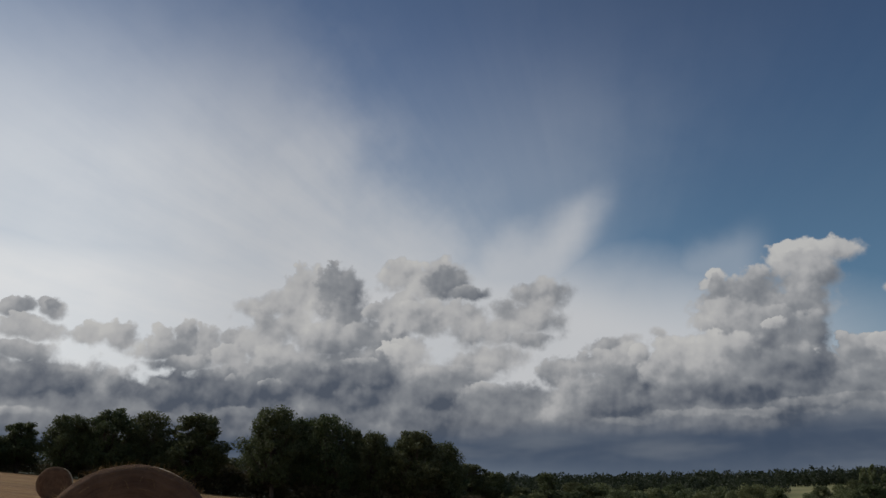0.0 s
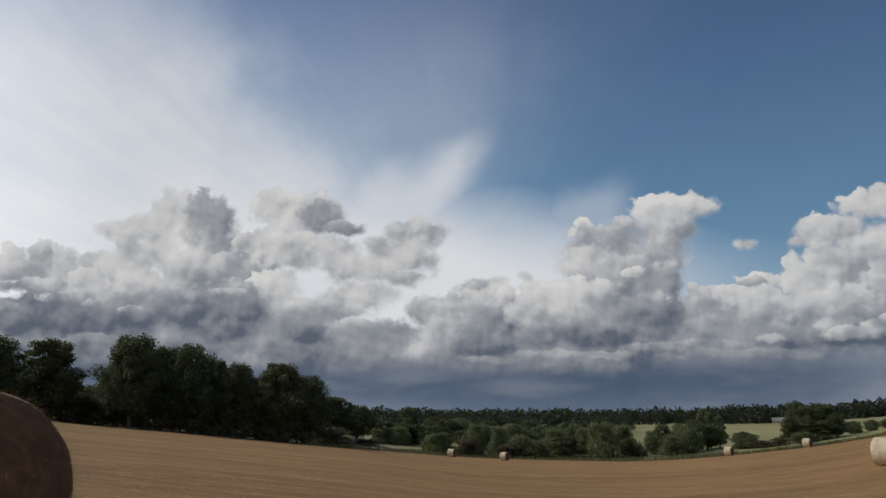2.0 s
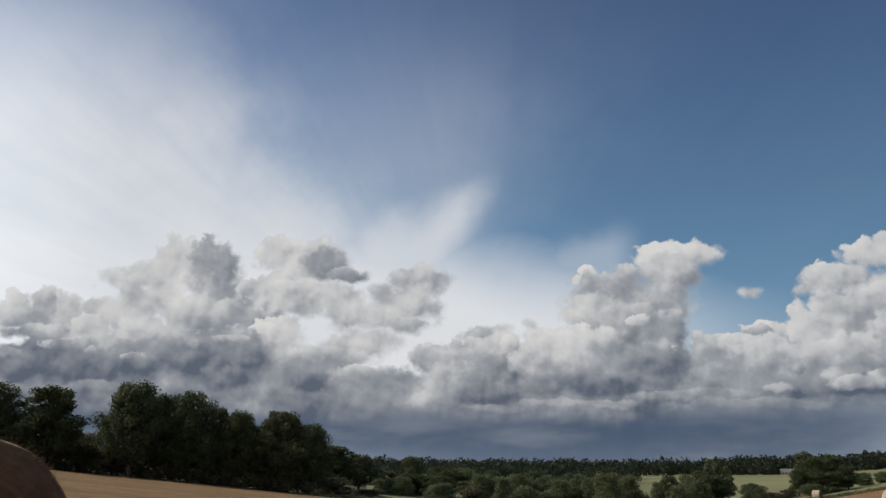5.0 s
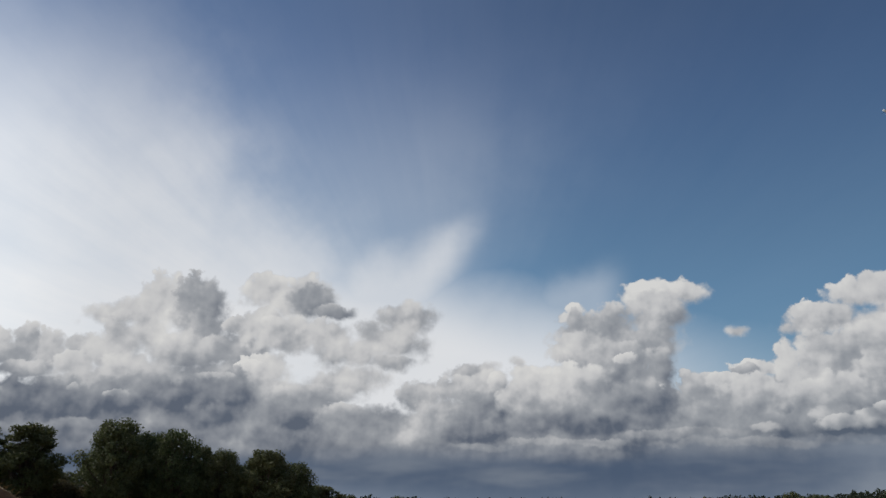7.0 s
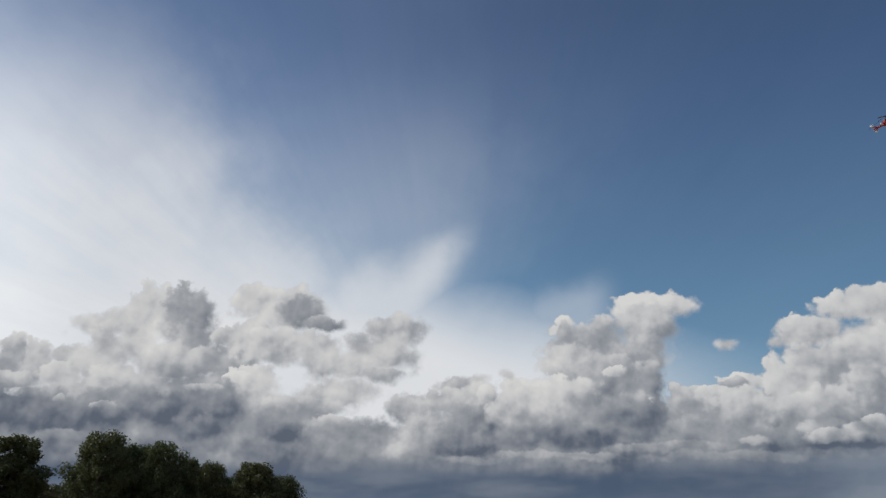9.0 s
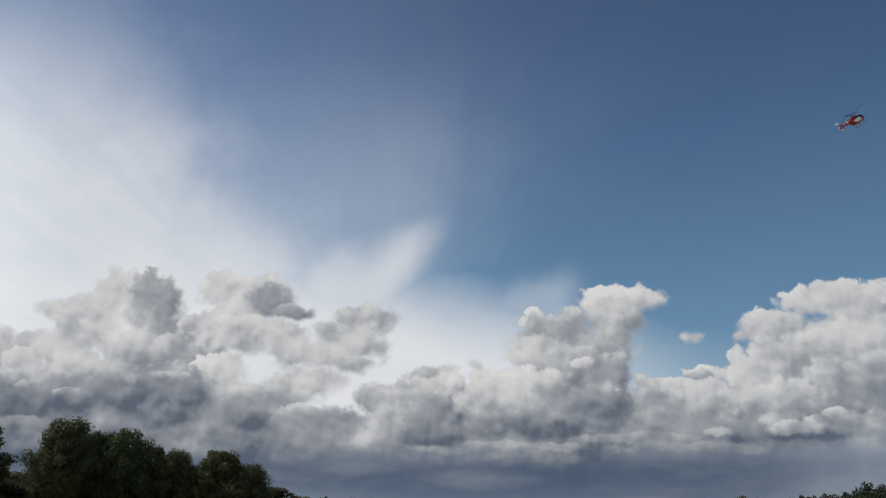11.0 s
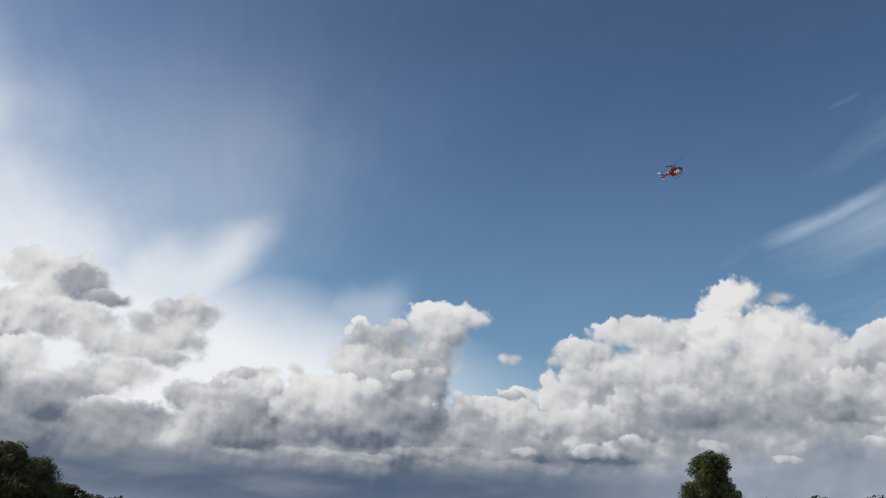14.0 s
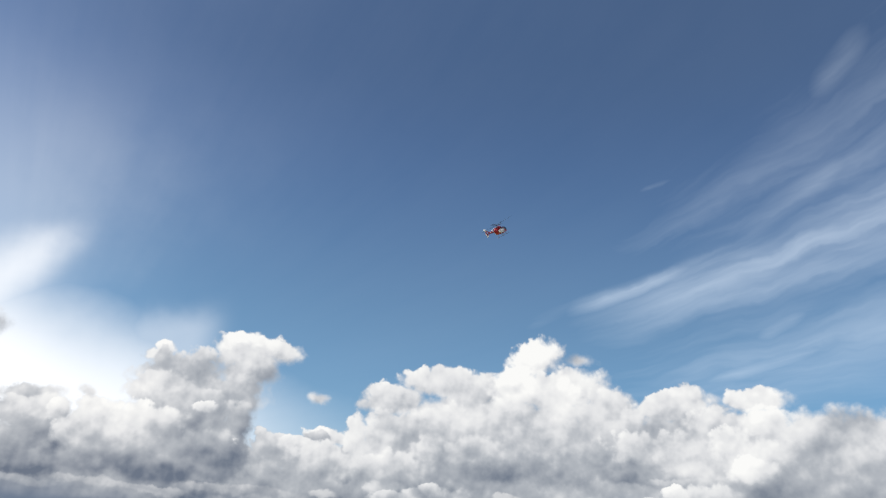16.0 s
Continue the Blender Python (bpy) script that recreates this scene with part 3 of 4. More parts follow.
def build_ground():
    azs = list(np.arange(-60, 75, 0.75)) + list(np.arange(75, 300, 5.0))
    rings = [0.0] + list(np.geomspace(0.6, 112, 76)) + list(np.linspace(114, 190, 39)) + list(np.geomspace(196, 4800, 56))
    verts, faces, index = [(0, 0, 0)], [], []
    for r in rings[1:]:
        verts += [(r * math.sin(radians(a)), r * math.cos(radians(a)), 0) for a in azs]
    verts = [(x, y, ground_z(x, y)) for x, y, _ in verts]
    k = len(azs)

    def kind(az, r):
        az = (az + 180) % 360 - 180
        if r < edge_at(az):
            return 0
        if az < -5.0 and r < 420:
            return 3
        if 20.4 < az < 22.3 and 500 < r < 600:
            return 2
        # strip below the field edge, painted dark for the shade of the bushes
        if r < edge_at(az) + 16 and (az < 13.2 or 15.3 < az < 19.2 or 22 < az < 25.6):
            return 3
        return 1
    for j in range(k):
        faces.append((0, 1 + (j + 1) % k, 1 + j))
        index.append(0)
    for i in range(1, len(rings) - 1):
        for j in range(k):
            a, b = 1 + (i - 1) * k + j, 1 + (i - 1) * k + (j + 1) % k
            faces.append((a, b, b + k, a + k))
            index.append(kind(azs[j] + 0.37, 0.5 * (rings[i] + rings[i + 1])))
    me = mesh_from("ground", verts, faces, [STUBBLE, MEADOW, GRAIN, SHADED_FLOOR], index, True)
    tagged(new("ground", me), "rolling farmland, mown straw stubble running down to green meadows", "field", kind="structure")


build_ground()


# ---- trees ----
def leaf_cloud(rng, centres, radii, count, size, squash=0.8, loose=0.72):
    """Many small bent leaf sprays on the shells of overlapping clumps."""
    n = len(centres)
    share = radii ** 2 / np.sum(radii ** 2)
    which = rng.choice(n, count, p=share)
    d = rng.normal(size=(count, 3))
    d /= np.linalg.norm(d, axis=1, keepdims=True)
    rad = radii[which, None] * (0.5 + loose * rng.random((count, 1)) ** 1.3)
    c = centres[which] + d * rad * np.array([1, 1, squash])
    nrm = d + 0.9 * rng.normal(size=(count, 3))
    nrm /= np.linalg.norm(nrm, axis=1, keepdims=True)
    u = np.cross(nrm, rng.normal(size=(count, 3)))
    u /= np.linalg.norm(u, axis=1, keepdims=True)
    w = np.cross(nrm, u)
    s = size * (0.6 + 0.8 * rng.random((count, 1)))
    tip, tail = c + u * s, c - u * s
    left, right = c + w * s * 0.55 - nrm * s * 0.2, c - w * s * 0.55 - nrm * s * 0.2
    verts = np.stack([tail, left, tip, right], 1).reshape(-1, 3)
    faces = np.arange(count * 4).reshape(-1, 4)
    return verts, faces


def make_tree(name, seed, height, width, clumps, leaves, leaf, mats, label, category, trunk=0.2, shape="round", size=0.3, group="", fat=1.0):
    """A tapered trunk with limbs to every clump, and a crown of leaf sprays. Its base is at the origin."""
    rng = np.random.default_rng(seed)
    root = new(name)
    centres, radii = [], []
    low = trunk * height
    for i in range(clumps):
        f = (i + 0.5) / clumps
        z = low + (height - low) * (0.06 + 0.86 * f)
        if shape == "round":
            spread = math.sin(math.pi * min(0.97, 0.2 + 0.72 * f)) ** 0.7
        elif shape == "cone":
            spread = 0.95 * (1 - f) ** 0.75 + 0.12
        else:
            spread = 0.95 * (1 - 0.55 * f)
        a = i * 2.399 + rng.random() * 0.7
        q = width / 2 * spread * (0.3 + 0.58 * rng.random())
        r = fat * width * (0.072 + 0.082 * rng.random()) * (0.6 + 0.4 * spread)
        centres.append((q * math.cos(a), q * math.sin(a), min(z, height - r * 0.75)))
        radii.append(r)
    centres, radii = np.array(centres), np.array(radii)
    bm = bmesh.new()
    thick = 0.026 * height
    top = Vector((0.02 * width, 0, low + 0.55 * (height - low)))
    add_tube(bm, [(0, 0, -0.4), (0, 0, 0.3), (0.01 * width, 0, low), top], [thick * 1.5, thick * 1.1, thick * 0.85, thick * 0.3], 8)
    for c, r in zip(centres, radii):
        start = Vector((0.01 * width, 0, low * 0.8 + 0.35 * max(0, c[2] - low)))
        mid = start.lerp(Vector(c), 0.55) + Vector((0, 0, -0.05 * height))
        add_tube(bm, [start, mid, Vector(c)], [thick * 0.4, thick * 0.25, thick * 0.06], 5)
    part("trunk", bm, mats[0], root)
    v, f = leaf_cloud(rng, centres, radii, leaves, size)
    v[:, 2] = np.maximum(v[:, 2], 0.02)
    crown = new("crown", mesh_from("crown", v, f.tolist(), [mats[1]]))
    crown.parent = root
    return tagged(root, label, category, group)


def stand(ob, az, r, height, built, width=1.0, turn=0.0, first=False):
    """Put a tree, or a copy of it, on the ground at az and distance r."""
    x, y, z = at(az, r)
    s = height / built
    m = pose(x, y, z - 0.1, 0, 0, turn) @ Matrix.Diagonal((s * width, s * width, s, 1))
    if first:
        ob.matrix_basis = m
        return ob
    return copy_thing(ob, m @ Matrix.Diagonal((*ob.scale, 1)).inverted())


def height_for(az, r, el):
    return EYE + r * math.tan(radians(el)) - at(az, r)[2]


OAK_LABEL = "tall dark green broadleaf tree in a row along the stubble field"
OAK_WIDE = (11.5, 10.0, 12.5, 9.0)
oaks = [make_tree("oak_tree", 11 + i, 14.0, OAK_WIDE[i], (70, 64, 76, 60)[i], 15500, OAK, (BARK, OAK), OAK_LABEL, "tree", 0.16,
                  "round", 0.20, "trees along the field") for i in range(4)]
# azimuth, distance, height of the top and width of the crown in degrees
ROW = [(-44, 118, 4.4, 4), (-40.5, 122, 4.2, 3.5), (-37.6, 124, 4, 2.6), (-35.9, 125, 4.75, 2.3), (-33.2, 124, 5.3, 2.6), (-30.7, 124, 5.75, 3), (-28.5, 126, 5.55, 3), (-25.55, 123, 5.4, 3.45), (-20.5, 124, 5.95, 3.4), (-18.6, 128, 5.25, 2.2), (-16.9, 126, 5.4, 3.2), (-15.2, 129, 4.4, 1.8), (-13.8, 127, 4.2, 2.4), (-11, 127, 4.25, 3.6), (-9, 130, 3.4, 2.4), (-7.3, 165, 1.9, 2.6)]
ROW += [(-5.8, 185, 1.25, 2.4), (-32, 138, 4.6, 3.4), (-27.4, 138, 3.6, 2.6), (-23.4, 136, 2.2, 2.4), (-21.2, 139, 4.2, 2.4), (-18, 139, 4.3, 3.4), (-14.3, 141, 3.2, 3.2), (-12.2, 139, 3.2, 3.2), (-9.4, 145, 2.6, 3)]
used = set()
for i, (az, r, el, wide) in enumerate(ROW):
    k = i % 4
    tall = height_for(az, r, el)
    stand(oaks[k], az, r, tall, 14.0, radians(1.4 * wide) * r / (OAK_WIDE[k] * tall / 14.0), i * 67.0, k not in used)
    used.add(k)

lone = make_tree("oak_tree", 31, 14.0, 11.5, 60, 22000, OAK, (BARK, OAK), "single broad green tree standing clear against the clouds", "tree", 0.12, "bush", 0.20)
stand(lone, 34.0, 150, height_for(34.0, 150, 5.65), 14.0, 1.16, 40, True)

shrub_kinds = [
    make_tree("willow_bush", 41, 6.0, 7.0, 28, 5880, WILLOW, (BARK, WILLOW), "grey-green rounded willow bush in the hollow below the field", "bush", 0.04, "bush", 0.17, "bushes in the hollow", 1.55),
    make_tree("willow_bush", 42, 6.0, 6.0, 25, 5880, WILLOW, (BARK, WILLOW), "grey-green rounded willow bush in the hollow below the field", "bush", 0.04, "round", 0.17, "bushes in the hollow", 1.55),
    make_tree("alder_tree", 43, 9.0, 6.0, 28, 6440, OAK, (BARK, OAK), "dark green alder among the bushes in the hollow", "tree", 0.08, "round", 0.17, "trees in the hollow", 1.55),
    make_tree("birch_tree", 44, 9.0, 4.2, 25, 5040, WILLOW, (PALE_BARK, WILLOW), "slim birch with pale trunk and thin green crown", "tree", 0.12, "cone", 0.17, "trees in the hollow", 1.55),
    make_tree("bare_bush", 45, 5.0, 6.0, 22, 4200, BRUSH, (BARK, BRUSH), "brownish low brushwood at the foot of the field", "bush", 0.03, "bush", 0.17, "bushes in the hollow", 1.55),
]
BUILT, CROWN = (6.0, 6.0, 9.0, 9.0, 5.0), (7.0, 6.0, 6.0, 4.2, 6.0)
# kind, azimuth, distance, top and width in degrees
HOLLOW = [(2, -2.1, 225, 1.18, 1.3), (2, -3.8, 190, 0.26, 1.6), (0, -2.9, 182, -0.16, 1.7), (2, -1.6, 190, -0.05, 1.7), (0, -4.4, 178, -0.35, 1), (0, -0.1, 165, -0.58, 2), (0, -0.8, 168, -0.73, 1.2), (4, 1.8, 163, -0.92, 2.1), (0, -5.1, 160, -1.26, 0.6), (2, 3.2, 200, 0.26, 1.3), (0, 3.9, 168, -0.24, 1.5), (1, 4.9, 176, 0.03, 2), (2, 6, 184, 0.25, 1.7), (1, 6.9, 176, -0.05, 1.9), (3, 8.4, 182, 0.17, 1.1), (1, 9, 180, 0.02, 1.5)]
HOLLOW += [(0, 7.7, 168, -0.35, 1.9), (1, 9.8, 174, -0.24, 1.4), (0, 10.8, 164, 0.1, 2.1), (1, 5.4, 165, -0.73, 1.9), (2, 8.6, 166, -0.8, 1.7), (0, 6.5, 163, -1.11, 1.7), (4, 4.4, 163, -1.37, 1.5), (1, 1.3, 230, 0.41, 1.7), (2, -0.5, 235, 0.49, 1.6), (2, 0.3, 228, 0.26, 2), (4, 12.5, 166, -0.98, 1), (4, 13.2, 165, -1.35, 1), (0, 14.1, 168, -0.5, 1.1), (2, 14.9, 176, -0.05, 1.2), (1, 15.9, 172, 0.02, 1.2), (0, 15.3, 166, -0.79, 1.6)]
HOLLOW += [(1, 16.6, 168, -0.35, 1.4), (3, 17.3, 180, 1.04, 0.8), (3, 17.8, 182, 1.22, 0.8), (3, 18.4, 180, 0.6, 0.9), (2, 17.6, 176, -0.05, 1.8), (2, 16.8, 180, 0.24, 1.2), (1, 19.9, 170, -0.56, 1.5), (4, 21, 168, -1.12, 1.7), (4, 22, 170, -0.94, 1.1), (2, 23.1, 186, 1.39, 1.2), (2, 23.8, 182, 1.1, 1.5), (2, 24.8, 182, 1.2, 1.6), (2, 25.4, 180, 0.57, 1.1), (2, 22.6, 178, 0.3, 1.2), (2, 24.2, 178, 0.12, 2.3), (1, 23.4, 172, -0.58, 1.6)]
HOLLOW += [(1, 26.3, 190, 0.08, 1), (1, 27.3, 192, 0.15, 0.8), (1, 28.2, 196, 0.21, 0.9), (4, -5.2, 168, -1, 2.4), (4, -7.5, 150, -0.2, 2.6), (4, -10.5, 128, 1.045, 3.4), (4, -13.2, 128, 1.288, 3.4), (4, -16, 128, 1.54, 3.4), (4, -18.8, 128, 1.792, 3.4), (4, -21.5, 128, 2.035, 3.4), (4, -24.2, 128, 2.278, 3.4), (4, -27, 128, 2.53, 3.4), (4, -30, 128, 2.8, 3.4), (4, -33, 128, 3.07, 3.4), (4, -36.5, 128, 3.385, 3.4), (2, -9.2, 138, 1.6, 3.2)]
HOLLOW += [(2, -23.4, 131, 2.6, 2.4)]
# a second rank behind the first, filling the band towards the woods
HOLLOW += [((1, 2, 0)[i % 3], -3.6 + 0.78 * i + 0.25 * math.sin(2.3 * i), 186 + 4 * (i % 4), -0.25 + 0.3 * math.sin(1.7 * i), 1.9) for i in range(21) if i not in (5, 6)]
used = set()
for i, (k, az, r, el, wide) in enumerate(HOLLOW):
    tall = height_for(az, r, el)
    stand(shrub_kinds[k], az, r, tall, BUILT[k], radians(1.25 * wide) * r / (CROWN[k] * tall / BUILT[k]), i * 51.0, k not in used)
    used.add(k)


def verge_grass():
    """Tall rank grass along the foot of the field, in uneven tufts."""
    rng = np.random.default_rng(77)
    count = 9000
    az = -9.0 + 41.0 * rng.random(count)
    out = 12.0 * rng.random(count) ** 1.6
    tuft = 0.5 + 0.5 * np.sin(az * 5.1 + 2.0 * np.sin(az * 1.7)) * np.sin(out * 0.9 + az)
    verts = []
    for a, o, q, u in zip(az, out, tuft, rng.random((count, 4))):
        x, y, z = at(a, edge_at(a) - 0.5 + o)
        h = (0.12 + 0.3 * q) * (0.4 + 0.9 * u[0])
        w = 0.05 + 0.09 * u[1]
        lean = (u[2] - 0.5) * 0.7 * h
        c, d = math.cos(6.28 * u[3]), math.sin(6.28 * u[3])
        verts += [(x - w * c, y - w * d, z - 0.03), (x + w * c, y + w * d, z - 0.03), (x + lean + 0.4 * w * c, y + 0.4 * w * d, z + h), (x + lean - 0.4 * w * c, y - 0.4 * w * d, z + 0.9 * h)]
    me = mesh_from("verge_grass", verts, np.arange(count * 4).reshape(-1, 4).tolist(), [VERGE])
    tagged(new("verge_grass", me), "rank green and straw-coloured grass along the field's edge", "grass", kind="stuff")


verge_grass()


def far_forest(name, az0, az1, r0, r1, count, height, label, seed):
    """One woodland of many small crowns, each of a few dozen leaf sprays."""
    rng = np.random.default_rng(seed)
    verts, faces, n = [], [], 0
    for _ in range(count):
        az = az0 + (az1 - az0) * rng.random()
        r = r0 + (r1 - r0) * rng.random()
        x, y, z = at(az, r)
        h = height * (0.55 + 0.6 * rng.random())
        pointed = rng.random() < 0.05
        k = 6
        f = (np.arange(k) + 0.5) / k
        q = h * (0.24 * (1 - f) + 0.04 if pointed else 0.42 * np.sin(np.pi * np.minimum(0.95, 0.2 + 0.75 * f)))
        a = rng.random(k) * 6.28
        c = np.stack([x + q * 0.6 * np.cos(a), y + q * 0.6 * np.sin(a), z + h * (0.08 + 0.84 * f)], 1)
        v, fc = leaf_cloud(rng, c, np.maximum(q, 0.10 * h) * 0.85, 130, 0.068 * h, 0.8, 0.2)
        verts.append(v)
        faces.append(fc + n)
        n += len(v)
    me = mesh_from(name, np.concatenate(verts), np.concatenate(faces).tolist(), [FOREST])
    tagged(new(name, me), label, "woods", kind="stuff")


far_forest("far_woods", -9, 24, 560, 800, 1000, 12, "dark green woods along the far rise", 3)
far_forest("far_woods", 19, 33, 600, 760, 420, 13, "dark mixed woods behind the pale meadows", 4)
far_forest("far_woods", 30, 62, 420, 560, 620, 12, "woods on the rising land", 5)
far_forest("far_woods", -8, 5, 380, 480, 160, 8, "dark hedge trees beyond the green meadow", 6)
far_forest("far_woods", 5, 13, 300, 420, 110, 7, "scattered trees and scrub beyond the hollow", 8)
far_forest("far_woods", -70, -8, 240, 420, 500, 12, "dark woods behind the row of trees", 7)


# ---- straw bales ----
BALE_R, BALE_W = 0.75, 1.25


def make_bale(seed, fringe):
    """A round straw bale lying on its side; its axis runs along y, its base is at the origin."""
    rng = random.Random(seed)
    root = new("straw_bale")
    bm = bmesh.new()
    sides, rings = 72, [(-0.5, 0.0), (-0.5, 0.35), (-0.5, 0.7), (-0.49, 0.93), (-0.44, 0.99), (-0.2, 1.0), (0.1, 1.005), (0.3, 1.0), (0.44, 0.99), (0.49, 0.93), (0.5, 0.7), (0.5, 0.35), (0.5, 0.0)]
    loops = []
    for y, r in rings:
        if r == 0:
            loops.append([bm.verts.new((0, y * BALE_W, BALE_R))])
            continue
        ring = []
        for k in range(sides):
            a = 2 * math.pi * k / sides
            rr = BALE_R * r * (1 + 0.018 * noise.noise((3 * math.cos(a), 3 * math.sin(a), y * 4 + seed)))
            z = rr * math.sin(a)
            z = max(z, -BALE_R * 0.955)
            ring.append(bm.verts.new((rr * math.cos(a), y * BALE_W + 0.015 * noise.noise((r * 9 * math.cos(a), r * 9 * math.sin(a), y)), BALE_R * 0.955 + z)))
        loops.append(ring)
    for a, b in zip(loops, loops[1:]):
        for k in range(sides):
            if len(a) == 1:
                f = bm.faces.new((a[0], b[k], b[(k + 1) % sides]))
            elif len(b) == 1:
                f = bm.faces.new((a[k], b[0], a[(k + 1) % sides]))
            else:
                f = bm.faces.new((a[k], b[k], b[(k + 1) % sides], a[(k + 1) % sides]))
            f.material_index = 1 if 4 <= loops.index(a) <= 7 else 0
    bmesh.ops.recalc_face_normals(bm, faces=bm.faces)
    part("body", bm, [SHADED_BALE_END, BALE_SIDE], root)
    bm = bmesh.new()
    for _ in range(fringe):
        a = rng.uniform(0, 2 * math.pi)
        edge = rng.random() < 0.86
        r = BALE_R * (rng.uniform(0.95, 1.0) if edge else rng.uniform(0.1, 0.95))
        y = -BALE_W * (rng.uniform(0.42, 0.5) if edge else 0.5)
        p = Vector((r * math.cos(a), y, BALE_R * 0.955 + r * math.sin(a)))
        if p.z < 0.05:
            continue
        out = Vector((math.cos(a), 0, math.sin(a))) * rng.uniform(0.2, 1.0) + Vector((rng.uniform(-1, 1), rng.uniform(-0.9, 0.1), rng.uniform(-1, 1))) * 0.7
        if not edge:
            out = Vector((rng.uniform(-1, 1), -0.25, rng.uniform(-1, 1)))
        long = rng.uniform(0.012, 0.06) if edge else rng.uniform(0.02, 0.09)
        q = p + out.normalized() * long
        wide = Vector((rng.uniform(-1, 1), rng.uniform(-1, 1), rng.uniform(-1, 1))).normalized() * 0.0016
        bm.faces.new([bm.verts.new(v) for v in (p - wide, p + wide, q + wide * 0.6, q - wide * 0.6)])
    tagged(part("loose_straw", bm, STRAW, root, "frayed straw ends", False), kind="stuff")
    return root


BALE_LABEL = "round straw bale lying on the stubble field"
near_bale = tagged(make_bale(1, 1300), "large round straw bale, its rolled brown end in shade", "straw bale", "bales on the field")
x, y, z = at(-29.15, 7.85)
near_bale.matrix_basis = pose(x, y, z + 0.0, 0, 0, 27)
far_bale = tagged(make_bale(2, 120), BALE_LABEL, "straw bale", "bales on the field")
x, y, z = at(-33.7, 42.5)
far_bale.matrix_basis = pose(x, y, z - 0.02, 0, 0, 30)
# azimuth, distance, turn
for az, r, turn in [(28.0, 51, 36), (4.3, 149, 55), (0.7, 150, 70), (18.9, 143, 50), (23.6, 148, 48)]:
    x, y, z = at(az, r)
    copy_thing(far_bale, pose(x, y, z - 0.02, 0, 0, turn))


# ---- farm building on the far rise ----
def make_barn():
    root = tagged(new("barn"), "low farm building with pale walls and grey roof", "barn")
    L, W, H, R = 13.0, 6.5, 1.9, 3.9
    bm = bmesh.new()
    bmesh.ops.create_cube(bm, size=1, matrix=Matrix.Translation((0, 0, H / 2)) @ Matrix.Diagonal((L, W, H, 1)))
    for s in (-1, 1):
        bm.faces.new([bm.verts.new(v) for v in ((s * (L / 2 - 0.02), -W / 2, H), (s * (L / 2 - 0.02), W / 2, H), (s * (L / 2 - 0.02), 0, R - 0.2))])
    part("wall", bm, RENDERED_WALL, root, smooth=False)
    for s in (-1, 1):
        bm = bmesh.new()
        a, b = Vector((0, s * (W / 2 + 0.5), H - 0.35)), Vector((0, 0, R))
        up = Vector((0, 0, 0.2))
        v = [bm.verts.new(p + Vector((q, 0, 0)) + o) for o in (Vector(), up) for q in (-L / 2 - 0.4, L / 2 + 0.4) for p in (a, b)]
        for f in ((0, 1, 3, 2), (4, 6, 7, 5), (0, 4, 5, 1), (2, 3, 7, 6), (0, 2, 6, 4), (1, 5, 7, 3)):
            bm.faces.new([v[i] for i in f])
        bmesh.ops.recalc_face_normals(bm, faces=bm.faces)
        part("roof", bm, TILE, root, smooth=False)
    for q in (-4.5, -1.5, 2, 4.5):
        bm = bmesh.new()
        bmesh.ops.create_cube(bm, size=1, matrix=Matrix.Translation((q, -W / 2 - 0.03, 1.0)) @ Matrix.Diagonal((1.2, 0.1, 0.9, 1)))
        part("window", bm, DARK_GLASS, root, smooth=False)
    return root


x, y, z = at(22.07, 560)
make_barn().matrix_basis = pose(x, y, z, 0, 0, -22) @ Matrix.Diagonal((0.62, 0.8, 0.9, 1))


# ---- helicopter ----
def loft(stations, sides=20):
    """A body through rounded sections: (x, width, bottom, top)."""
    bm = bmesh.new()
    loops = []
    for x, w, lo, hi in stations:
        c, h = (lo + hi) / 2, (hi - lo) / 2
        ring = []
        for k in range(sides):
            a = 2 * math.pi * k / sides
            ca, sa = math.cos(a), math.sin(a)
            p = 0.78
            ring.append(bm.verts.new((x, w / 2 * math.copysign(abs(ca) ** p, ca), c + h * math.copysign(abs(sa) ** p, sa))))
        loops.append(ring)
    for a, b in zip(loops, loops[1:]):
        for k in range(sides):
            bm.faces.new((a[k], a[(k + 1) % sides], b[(k + 1) % sides], b[k]))
    bm.faces.new(loops[0][::-1])
    bm.faces.new(loops[-1])
    bmesh.ops.recalc_face_normals(bm, faces=bm.faces)
    return bm


def plate(points, y0, y1):
    """A flat shape in x and z, between y0 and y1."""
    bm = bmesh.new()
    a, b = [bm.verts.new((x, y0, z)) for x, z in points], [bm.verts.new((x, y1, z)) for x, z in points]
    bm.faces.new(a)
    bm.faces.new(b[::-1])
    for i in range(len(a)):
        j = (i + 1) % len(a)
        bm.faces.new((a[j], a[i], b[i], b[j]))
    bmesh.ops.recalc_face_normals(bm, faces=bm.faces)
    return bm


